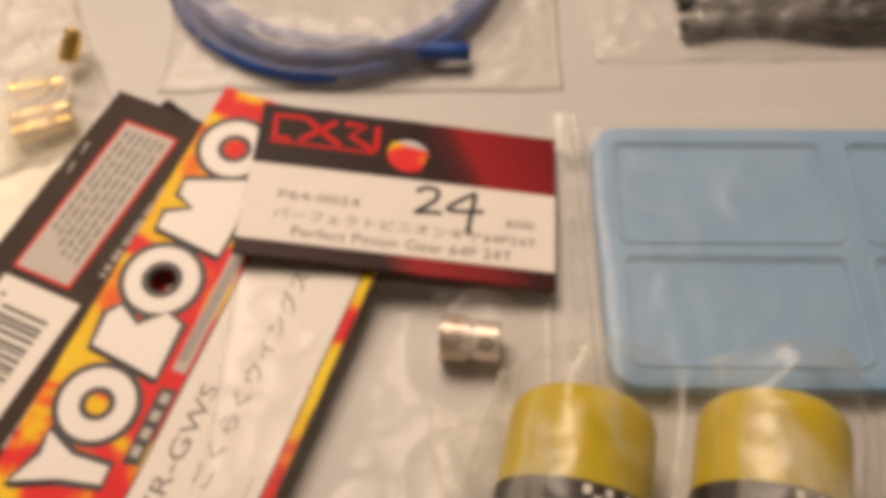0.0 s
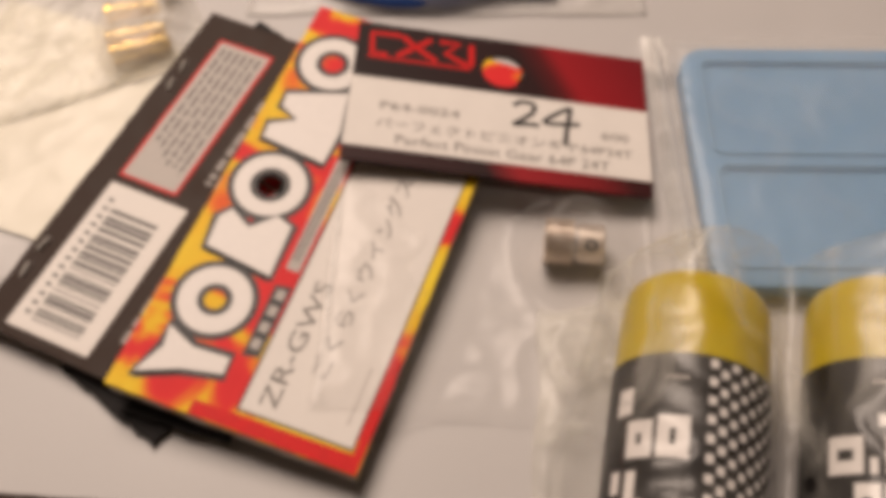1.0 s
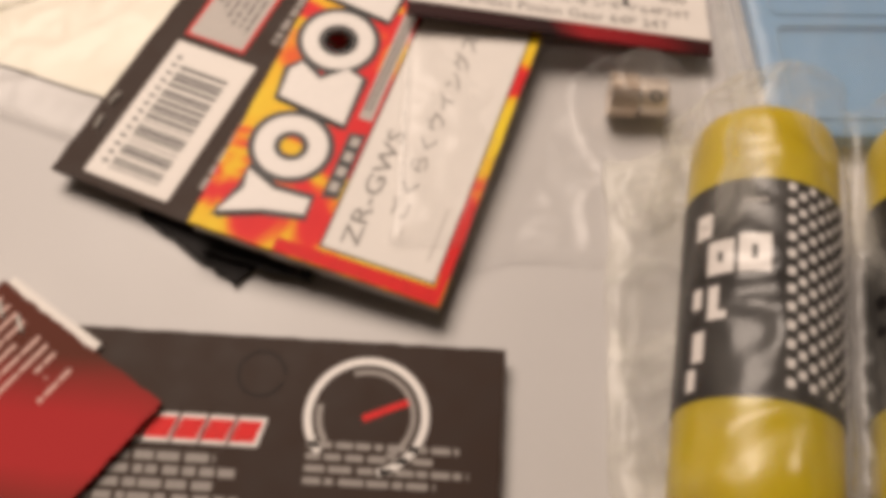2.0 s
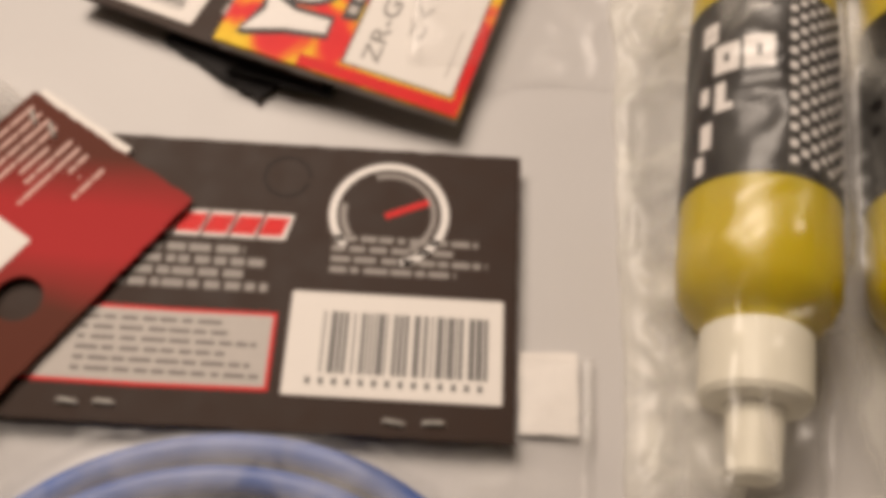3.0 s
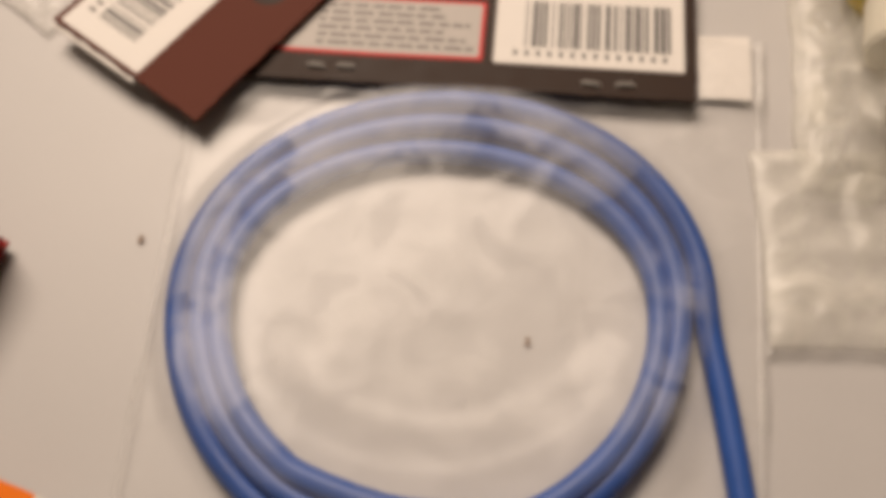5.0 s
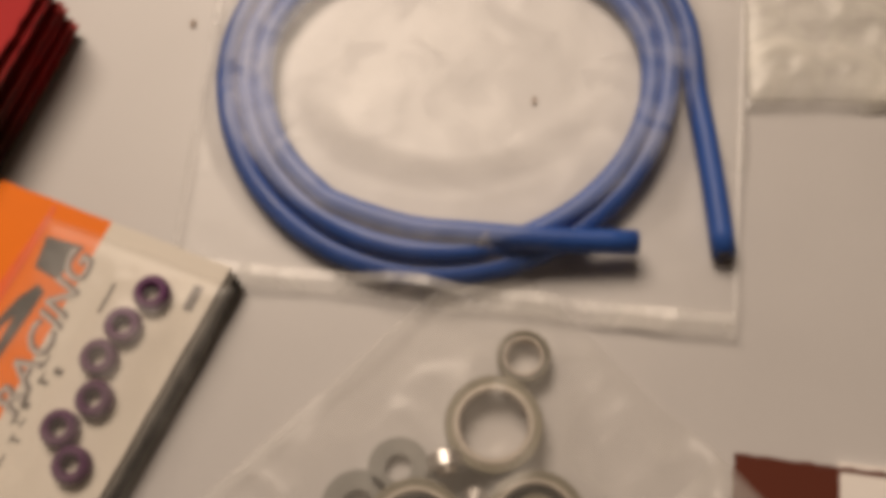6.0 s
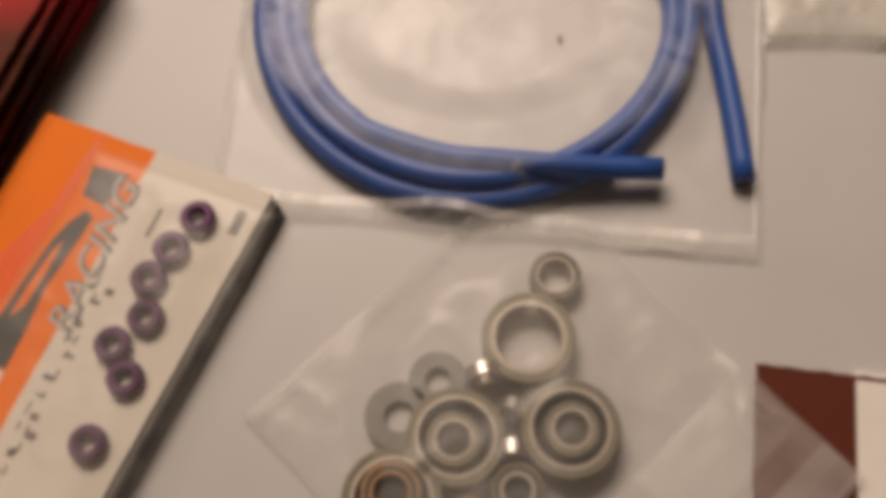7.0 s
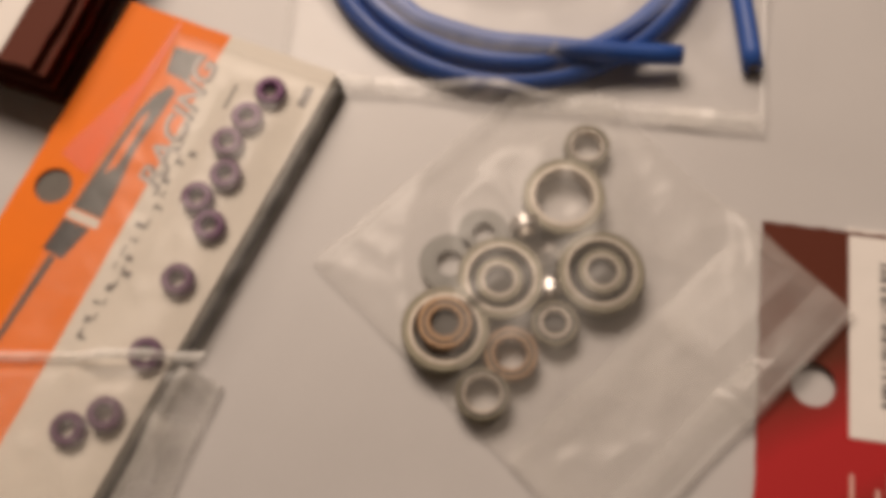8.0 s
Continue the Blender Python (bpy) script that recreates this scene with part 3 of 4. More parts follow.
two = smooth_line([(33.6, -18.2, 0), (35.4, -17.0, 0), (37.8, -17.4, 0), (37.6, -19.6, 0), (35.0, -22.2, 0), (33.8, -23.2, 0), (36.4, -22.9, 0), (39.0, -22.8, 0)], 5)
four = smooth_line([(45.6, -16.9, 0), (43.2, -18.6, 0), (40.6, -20.8, 0), (40.4, -21.8, 0), (43.6, -21.7, 0), (47.4, -21.2, 0)], 5)
part("handwritten_digit", stroke([(p.x, p.y) for p in two], 1.0, 0.05, 0.11), M_INK, pinion_card)
bm = stroke([(p.x, p.y) for p in four], 1.0, 0.05, 0.11)
stroke([(45.6, -16.9), (45.2, -20.0), (44.7, -23.6), (44.4, -27.2)], 1.0, 0.05, 0.12, bm)
part("handwritten_digit", bm, M_INK, pinion_card)
# flame card
fl_m = place((-78.2, -49.4, 8.6), (41.6, -14.9, -2.8), (30, 90.6, 1.4))
flame = thing("header_card", fl_m, "flame-printed yellow and red header card on a stack", "header card", "flame cards")
part("card", plate(ragged(-0.5, 45.6, -0.2, 92.5, 2.4, 0.1, 31), -0.7, 0.0, holes=[circle(9.0, 46.6, 3.4)]), M_FLAME, flame)
part("back_leaf", plate(ragged(0.6, 45.8, -0.5, 92.0, 2.4, 0.1, 32), -1.9, -0.75, holes=[circle(8.6, 46.2, 3.4)]), M_GREYPRINT, flame, "grey-brown card leaf behind")


def logo_piece(outline=(), rings=()):
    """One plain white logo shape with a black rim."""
    for nm, grow, mt, z in (("logo_rim", 1.25, M_INK, 0.05), ("logo_shape", 0.0, M_WHITEINK, 0.10)):
        bm = bmesh.new()
        if outline:
            plate(outline, 0, z, bm=bm)
            if grow:
                stroke(list(outline) + list(outline[:2]), 2 * grow, 0, z - 0.006, bm)
        for cx, cy, r0, r1 in rings:
            plate(circle(cx, cy, r1 + grow, 40), 0, z, holes=[circle(cx, cy, max(0.5, r0 - grow), 40)], bm=bm)
        part(nm, bm, mt, flame)


logo_piece([(3.0, 3.4), (10.4, 6.6), (17.6, 8.2), (17.4, 11.4), (10.6, 11.0), (4.8, 13.4), (5.6, 9.4)])
logo_piece(rings=[(9.9, 20.6, 3.2, 6.7)])
logo_piece([(3.4, 30.2), (17.0, 28.4), (16.4, 39.4), (13.0, 40.6), (9.0, 36.4), (4.4, 39.0), (2.8, 36.6)])
logo_piece(rings=[(8.8, 46.5, 3.9, 7.0)])
logo_piece([(2.6, 56.4), (16.2, 54.8), (16.4, 62.6), (14.2, 72.6), (2.6, 68.0), (3.0, 64.8), (7.2, 62.6), (2.4, 59.8)])
logo_piece(rings=[(8.2, 78.6, 3.5, 6.8)])
R90 = Matrix.Rotation(radians(90), 4, "Z")
part("red_border", plate([(15, -0.15), (45.5, -0.15), (45.55, 21), (43.9, 22), (43.8, 3.1), (15, 2.5)], 0, 0.035), M_REDINK, flame)
lab = part("white_panel", plate([(22.8, 3.7), (43.3, 3.9), (43.4, 66), (22.2, 66)], 0, 0.06), M_WHITE, flame, "white panel with product name")
part("panel_rim", plate([(22.4, 3.3), (43.6, 3.5), (43.7, 66.4), (21.8, 66.4)], 0, 0.04), M_INK, flame)
words("code", "ZR-GWS", 25.5, 3.2, T((28.6, 5.4, 0.10)) @ R90, M_GREYINK, lab)
words("product_name", "ごくらくウイングス", 44.0, 3.4, T((34.6, 13.6, 0.10)) @ R90, M_GREYINK, lab)
part("tiny_print", boxes([(40.9, 41.2, 7.4, 18.4)], 0.06, 0.09), M_GREYPRINT, lab)
part("grey_band", plate([(19.0, 31), (21.6, 31), (21.0, 62), (18.4, 62)], 0, 0.05), M_GREYPRINT, flame)
part("band_print", boxes([(19.3, 19.7, 33, 60), (20.2, 20.6, 33, 57)], 0.05, 0.08), M_GREYINK, flame)
part("small_logo", plate([(19.0, 12.6), (22.0, 13.2), (21.7, 27.8), (18.7, 27.2)], 0, 0.05), M_INK, flame)
part("small_logo_mark", boxes([(19.6, 21.2, 14.4 + 3.4 * i, 16.4 + 3.4 * i) for i in range(4)], 0.05, 0.08), M_GREYPRINT, flame)

# two black parcels under the flame card
for k, (x, y, tw, x0) in enumerate(((-76.9, -46.0, -0.65, -12), (-70.5, -48.0, -0.30, -5))):
    ob = thing("black_packet", place((x, y, 0.3 + 1.6 * k), (math.cos(tw), math.sin(tw), 0), (-math.sin(tw), math.cos(tw), 0)), "flat black packet in the stack under a flame card", "packet", "black packets")
    part("card", plate(ragged(x0, 12 + 3 * k, -6.0, 60, 1.6, 0.35, 40 + k), 0.0, 1.2), M_BLACKEDGE, ob)
    part("inner_bag", sheet(11 + 3 * k, 58, lambda a, b: 1.3, 12, 30, 0.3, 50 + k, floor_z=1.2), M_FILMHAZY, ob)
ob = thing("black_packet", place((-62.0, 40.0, 2.0), (0.79, -0.61, 0), (0.61, 0.79, 0)), "flat black packet peeping out behind a dark header card", "packet", "black packets")
part("card", plate(ragged(0, 26, -34, 0, 2.0, 0.2, 44), 0.0, 1.2), M_BLACKEDGE, ob)

# ---------- blue tube coils ----------
def coil_line(tail=True):
    """Three turns of tube; the loops bunch up on the near side, where the last one crosses over."""
    pts = []
    if tail:
        pts += [(44.1, -36.8, 2.1), (43.5, -26.0, 2.1), (42.5, -14.0, 2.1), (41.6, -6.0, 2.1)]
    start, end, n = (0.02 if tail else 0.3), 2.66, 110
    for i in range(n + 1):
        u = start + (end - start) * i / n
        th = 2 * math.pi * u
        c, sn = math.cos(th), math.sin(th)
        rx, rt, rb = 43.1 - 3.6 * u, 38.8 - 5.0 * u, 42.0 - 2.7 * u
        over = 2.0 * max(0, -sn) if 1 < u < 2 else (3.4 * step01(-0.2, 0.9, -sn) if u > 2 else 0)
        wob = 1 + 0.011 * math.sin(1.7 * th + 0.6) + 0.007 * math.sin(3.1 * th)
        pts.append((rx * c * wob - 2.0, (rt if sn > 0 else rb) * sn * wob, 2.1 + over + 0.25 * (1 + math.sin(1.3 * th))))
    pts += [(-8.0, -33.6, 6.0), (2.0, -34.8, 6.2), (16.0, -35.6, 5.4), (29.8, -35.6, 4.4)]
    return pts


def coil(m, tail, label):
    ob = thing("tube_coil", m, label, "tube coil", "blue tube coils")
    part("tube", sweep(smooth_line(coil_line(tail), 3), 2.05, 16), M_TUBE, ob, smooth=True)
    line = coil_line(tail)
    for a, b in ((line[0], line[1]), (line[-1], line[-2])):
        p, q = Vector(a), Vector(b)
        # Solid dark disc painted in for the shaded hollow of each tube end.
        part("bore", sweep([p + (p - q).normalized() * 0.06, p + (q - p).normalized() * 0.5], 1.1, 14), M_GREYINK, ob, "dark disc for the shade in the open tube end")
    return ob


coil(Matrix.Translation((-0.0716, -0.160, 0.0)), True, "coiled blue silicone tube in a clear bag")
coil(Matrix.Translation((-0.025, 0.088, 0.0)), False, "coiled blue silicone tube in a crumpled clear bag")


def coil_top(cx, cy):
    def fn(x, y):
        dx, dy = (x - cx) / 37.5, (y - cy) / 35.5
        r = math.hypot(dx, dy)
        drum = 1 - step01(1.10, 1.24, r)
        near = 3.2 * step01(-0.15, 0.8, -dy) * step01(0.55, 0.85, r) * drum
        return 0.4 + 4.9 * drum + near
    return fn


def bag(name_label, m, w, l, fn, seed, material=None, amp=0.7, nx=70, ny=70, wave=0.06, floor_z=0.25, group="clear bags", height=None, warp=None):
    ob = thing("clear_bag", m, name_label, "plastic bag", group)
    h = height or grounded(m, fn)
    part("film", sheet(w, l, h, nx, ny, amp, seed, 0.7, floor_z, wave, warp), material or M_FILM, ob)
    for x in (0.6, w - 1.8):
        bm = strip(x, x + 1.2, 1.0, l - 1.0, lambda a, b: h(*(warp(a, b) if warp else (a, b))), 40, 0.15, 0.0)
        if warp:
            for v in bm.verts:
                v.co.x, v.co.y = warp(v.co.x, v.co.y)
        part("side_seam", bm, M_FILM, ob, "heat-sealed side seam")
    return ob, h


# bag of the near coil, hanging from the gauge card
m = place((-121.5, -209.5, 0.0), (1, -0.03, 0), (0.03, 1, 0))
ctop = coil_top(-73, -160)


def bag_a(x, y):
    card = 1.6 * step01(-129, -121, y)
    return min(max(ctop(x, y), card), 1.7 if y > -121 else 99)


b1, h1 = bag("clear zip bag holding a coil of blue tube", m, 96, 104, bag_a, 1, M_FILMWHITE, 0.22, 90, 96, 0.045, warp=lambda x, y: (x + 0.08 * y * x / 96, y + (7.6 - 0.075 * x) * (1 - y / 104)))
bm = strip(1.0, 95, 1.0, 5.0, lambda x, y: h1(x, y + 7.6 - 0.075 * x), 40, 0.3)
for v in bm.verts:
    v.co.y += 7.6 - 0.075 * v.co.x + 0.9 * noise.noise(Vector((v.co.x * 0.09, 3.0, 1.0)))
    v.co.z += 1.1 * max(0.0, noise.noise(Vector((v.co.x * 0.16, v.co.y * 0.1, 6.0))))
part("fold", bm, M_FILMHAZY, b1, "milky folded bottom seam")
# white flap beside the gauge card: the bag's top, made as opaque paper
flap = thing("bag_flap", place((-27.5, -122.5, 0.9), (1, -0.06, 0), (0.06, 1, 0)), "white top end of a clear bag beside a dark header card", "paper")
part("paper", plate(ragged(0, 9.4, 1.6, 15.0, 2, 0.15, 61), 0.0, 0.4, bend=lambda x, y: 0.03 * x + 0.02 * y), M_WHITE, flap)

# bag of the far coil
m = place((-66, 44.5, 0.0), (1, 0, 0), (0, 1, 0))
bag("crumpled clear bag holding a coil of blue tube", m, 92, 90, coil_top(-25, 88), 2, M_FILMSOFT, 0.7, 80, 70, 0.07)

# ---------- pinion gears in their bags ----------
def pinion(m, label):
    ob = thing("pinion_gear", m, label, "gear", "pinion gears")
    n, prof = 24, []
    for i in range(n):
        a = 2 * math.pi * i / n
        for da, r in ((-0.09, 4.45), (-0.05, 5.15), (0.05, 5.15), (0.09, 4.45)):
            prof.append((r * math.cos(a + da), r * math.sin(a + da)))
    bm = plate(prof, 0, 5.4, holes=[circle(0, 0, 1.6, 16)])
    bm.transform(Matrix.Rotation(radians(90), 4, "Y"))
    part("toothed_wheel", bm, M_NICKEL, ob)
    part("flange", lathe([(5.4, 0), (5.4, 3.9), (6.0, 3.9), (6.0, 0)], 36, "x"), M_STEEL, ob)
    part("hub", lathe([(6.0, 1.6), (6.0, 4.2), (6.4, 4.5), (10.8, 4.5), (11.2, 4.1), (11.2, 1.6), (6.0, 1.6)], 40, "x"), M_NICKEL, ob, smooth=False)
    bm = lathe([(4.2, 0), (4.2, 1.2), (4.56, 1.2), (4.56, 0.7), (4.3, 0.6), (4.3, 0)], 18)
    bm.transform(Matrix.Translation((8.6, 0, 0)) @ Matrix.Rotation(radians(35), 4, "X"))
    part("set_screw", bm, M_SHIELDSHADE, ob)
    return ob


pinion(Matrix.Translation((-0.0016, -0.0186, 0.0046)) @ Matrix.Rotation(radians(-6), 4, "Z") @ Matrix.Diagonal((1, 0.86, 0.86, 1)), "nickel-plated pinion gear with hub inside a clear bag")
pinion(Matrix.Translation((-0.1275, -0.0570, 0.0052)) @ Matrix.Rotation(radians(-40), 4, "Z"), "nickel-plated pinion gear beside a brown header card")


def pin_bag(x, y):
    over = 10.2 * (1 - step01(5, 15, math.hypot(x - 5, y + 19)))
    left = 9.6 - 0.13 * (x + 60)
    stack = left * (1 - step01(-26, -14, x - 0.30 * (y + 30)))
    card = (7.6 - 0.09 * x) * step01(-14, -4, y)
    return max(0.5, over, stack + 0.6, card * 0.9)


m = place((-43.5, -53, 0.0), (1, -0.045, 0), (0.045, 1, 0))
b2, h2 = bag("clear bag with a pinion gear under a maroon card", m, 62, 47, pin_bag, 4, M_FILMCLEAR, 0.7, 64, 50, 0.06)


def rc_bag(x, y):
    return max(0.6, 10.6 * (1 - step01(5, 16, math.hypot(x + 123, y + 66))), 3.2 * (1 - step01(4, 20, abs(x + 140) + 0.5 * abs(y + 80))))


m = place((-147.5, -107.0, 0.0), (36.3, 47.1, 0), (-47.1, 36.3, 0))
bag("crumpled clear bag hanging from a brown card", m, 60, 46, rc_bag, 6, M_FILMHAZY, 1.5, 60, 46, 0.11)

# ---------- blue tray in a zip bag ----------
tray = thing("compartment_tray", Matrix.Translation((0.0295, -0.0287, 0.0006)) @ Matrix.Rotation(radians(-0.6), 4, "Z"), "pale blue plastic tray with shallow compartments in a bag", "tray")
TW, TH = 96.0, 59.0
panels = [(x0, x1, y0, y1) for x0, x1 in ((5.0, 47.5), (53.5, 91.0)) for y0, y1 in ((5.0, 26.8), (31.6, 54.6))]
part("body", plate(rounded(0, TW, 0, TH, 6.0, 6), 0, 4.2, holes=[rounded(*p, 1.6, 3)[::-1] for p in panels]), M_TRAY, tray)
for p in panels:
    grow = (p[0] - 0.2, p[1] + 0.2, p[2] - 0.2, p[3] + 0.2)
    bm = plate(rounded(*grow, 1.6, 3), 0.2, 3.75)
    part("compartment_lid", bm, M_TRAY, tray)
    ring = rounded(p[0] - 0.9, p[1] + 0.9, p[2] - 0.9, p[3] + 0.9, 2.2, 4)
    pts = [(x, y, 4.2) for x, y in ring]
    part("rim", sweep(pts + pts[:1], 0.42, 8, caps=False), M_TRAY, tray, smooth=True)


def tray_bag(x, y):
    inx = step01(24, 31, x)
    iny = step01(-31, -28, y) * (1 - step01(30, 34, y))
    return 0.6 + 4.6 * inx * iny


m = place((23.4, -32.5, 0.0), (1, 0.012, 0), (0, 1, 0))
b3, h3 = bag("clear zip bag holding a pale blue tray", m, 108, 70, tray_bag, 8, M_FILMTRAY, 0.45, 80, 60, 0.05)
part("zip_strip", strip(0.6, 3.6, 1, 69, h3, 30, 0.6), M_SEAL, b3, "milky zip closure")
part("zip_strip", strip(4.2, 5.4, 1, 69, h3, 30, 0.4), M_SEAL, b3, "milky zip closure")

# ---------- oil bottles ----------
def bottle(m, label, seed, blocks):
    """A round squeeze bottle lying on its side; the base is at the origin and the nozzle points along -y."""
    rnd = random.Random(seed)
    ob = thing("oil_bottle", m, label, "bottle", "oil bottles")
    prof = [(0, 0), (0, 8.0), (0.5, 10.2), (1.8, 11.6), (4.0, 12.35), (8, 12.5), (66, 12.5), (70, 12.2), (72.5, 11.0), (74.6, 9.2), (75.6, 7.8), (79, 7.8), (79, 0)]
    bm = lathe(prof, 56, "y")
    bm.transform(Matrix.Rotation(radians(180), 4, "Z"))
    part("body", bm, M_OIL, ob, smooth=True)
    lab = part("label", _turned([(17.0, 12.4), (17.0, 12.72), (54.5, 12.72), (54.5, 12.4), (17.0, 12.4)]), M_BOTTLELABEL, ob, "black printed wrap-around label", smooth=False)

    def patch(bm, a0, a1, d0, d1, r=12.74, n=4):
        rows = []
        for i in range(n + 1):
            a = radians(a0 + (a1 - a0) * i / n)
            rows.append([bm.verts.new((q * math.sin(a), -d, q * math.cos(a))) for q, d in ((r, d0), (r, d1), (r + 0.05, d1), (r + 0.05, d0))])
        for p, q in zip(rows, rows[1:]):
            for k in range(4):
                bm.faces.new((p[k], p[(k + 1) % 4], q[(k + 1) % 4], q[k]))
        bm.faces.new(rows[0])
        bm.faces.new(rows[-1][::-1])

    bm = bmesh.new()
    for a0, a1, d0, d1 in blocks:
        patch(bm, a0, a1, d0, d1)
    part("label_blocks", bm, M_WHITEINK, lab, "bold white print")
    bm = bmesh.new()
    for i in range(9):
        for j in range(13):
            size = 1.0 - 0.045 * i
            ang, d = 1 + 8.0 * i, 17.6 + 3.05 * j + (1.52 if i % 2 else 0)
            if d + 1.9 < 54.3:
                patch(bm, ang + 0.8, ang + 0.8 + 5.6 * size, d, d + 1.4 * size, n=2)
    part("label_checks", bm, M_WHITEINK, lab, "white chequer print", kind="stuff")
    part("label_lines", _patchset(patch, [(-28, -12, 21.0, 21.5)]), M_GREYPRINT, lab)
    part("cap", _turned([(75.8, 0), (75.8, 7.6), (76.4, 8.3), (86.0, 8.2), (87.0, 7.6), (87.6, 5.2), (87.6, 0)], 48), M_CAP, ob, "ivory screw cap", smooth=False)
    part("nozzle", _turned([(87.4, 0), (87.4, 4.6), (88.9, 4.2), (97.2, 3.75), (98.0, 3.3), (98.2, 0)], 32), M_CAP, ob, "ivory nozzle cap", smooth=False)
    return ob


def _turned(prof, n=56):
    bm = lathe(prof, n, "y")
    bm.transform(Matrix.Rotation(radians(180), 4, "Z"))
    return bm


def _patchset(patch, rows):
    bm = bmesh.new()
    for r in rows:
        patch(bm, *r)
    return bm


def hollow_mark(a0, a1, d0, d1, ta=6.5, td=2.1):
    """The four sides of a rectangular mark."""
    return [(a0, a0 + ta, d0, d1), (a1 - ta, a1, d0, d1), (a0 + ta, a1 - ta, d0, d0 + td), (a0 + ta, a1 - ta, d1 - td, d1)]


near_blocks = (hollow_mark(-31, -9, 27.5, 34.2, 9) + hollow_mark(-54, -34, 28.2, 34.2, 8) + [(-52, -44, 36.2, 42.0), (-52, -38, 40.6, 42.0)]
               + hollow_mark(-66, -52, 22.5, 27.0, 4) + [(-66, -58, 36, 39.5), (-64, -54, 43.5, 48.5), (-68, -60, 49.5, 53.0)])
far_blocks = ([(-16, -8, 21.5, 28.5), (-24, -2, 26.5, 28.5)] + hollow_mark(-58, -34, 30, 36, 6.5) + [(-30, -25, 33.5, 36)] + hollow_mark(-20, -4, 30, 36, 5)
              + hollow_mark(-40, -24, 37.4, 42.8, 5) + hollow_mark(-21, -4, 37.4, 42.8, 5) + [(-38, -28, 45, 50), (-26, -8, 46, 48.4), (-34, -12, 50.5, 53.6)])
bottle(Matrix.Translation((0.0232, -0.0355, 0.0128)) @ Matrix.Rotation(radians(-11.6), 4, "Z"), "yellow oil squeeze bottle with black label in a bag", 71, near_blocks)
bottle(Matrix.Translation((0.0550, -0.0365, 0.0128)) @ Matrix.Rotation(radians(-12.5), 4, "Z"), "yellow oil squeeze bottle with black label lying beside another", 72, far_blocks)


def bottle_bag(x, y):
    # distance across from the two bottle axes
    s = (-30.5 - y)
    best = 0.0
    for bx, by in ((24.2, -30.5), (56.0, -32.0)):
        ax = bx + 0.207 * (y - by)
        d = abs(x - ax)
        body = 13.4 + math.sqrt(max(0.0, 13.4 ** 2 - min(d, 13.4) ** 2)) if d < 13.4 else 13.4 * (1 - step01(13.4, 24, d))
        slim = 21.5 * (1 - step01(6, 16, d))
        t = step01(-100, -110, y)
        end = step01(-148, -134, y) * (1 - step01(-31, -22, y))
        best = max(best, (body * (1 - t) + slim * t) * end)
    return max(0.6, best)


def bag_left(x, y):
    """The bag's free edge wanders in towards the bottles and flares out past their nozzles."""
    edge = float(np.interp(y - 169.5, (-170, -150, -138, -115, -63, -30, -20), (-22, -19.5, -9, -5.5, -4, 8, 10)))
    return x + (edge + 21.5) * (1 - x / 122), y


m = place((-21.5, -169.5, 0.0), (1, 0.0, 0), (0, 1, 0))
b4, h4 = bag("crumpled clear bag holding two yellow oil bottles", m, 122, 146, bottle_bag, 9, M_FILMBOTTLE, 1.3, 110, 120, 0.055, warp=bag_left)


def gusset_height(x, y):
    """Loose film leaning from the table up against the bottle."""
    lean = 7.5 * step01(3, 15, x) * step01(0, 14, y)
    return 0.9 + lean + 1.2 * noise.noise(Vector((x * 0.12, y * 0.05, 3)))


gm = place((-12.5, -139.0, 0.0), (1, -0.09, 0), (0.09, 1, 0))
gb = sheet(16, 108, gusset_height, 26, 110, 2.0, 33, 1.4, 0.3, 0.07)
gb.transform(Matrix.Scale(1 / MM, 4) @ m.inverted() @ gm @ Matrix.Scale(MM, 4))
part("gusset", gb, M_FILMLOOSE, b4, "crumpled loose side of the bag")
gb = sheet(96, 36, lambda x, y: 0.8 + 0.6 * noise.noise(Vector((x * 0.05, y * 0.09, 8))), 90, 40, 1.0, 34, 1.0, 0.3, 0.045)
gb.transform(T((1.0, 1.5, 1.2)))
part("loose_end", gb, M_FILMLOOSE, b4, "crumpled flat end of the bag")

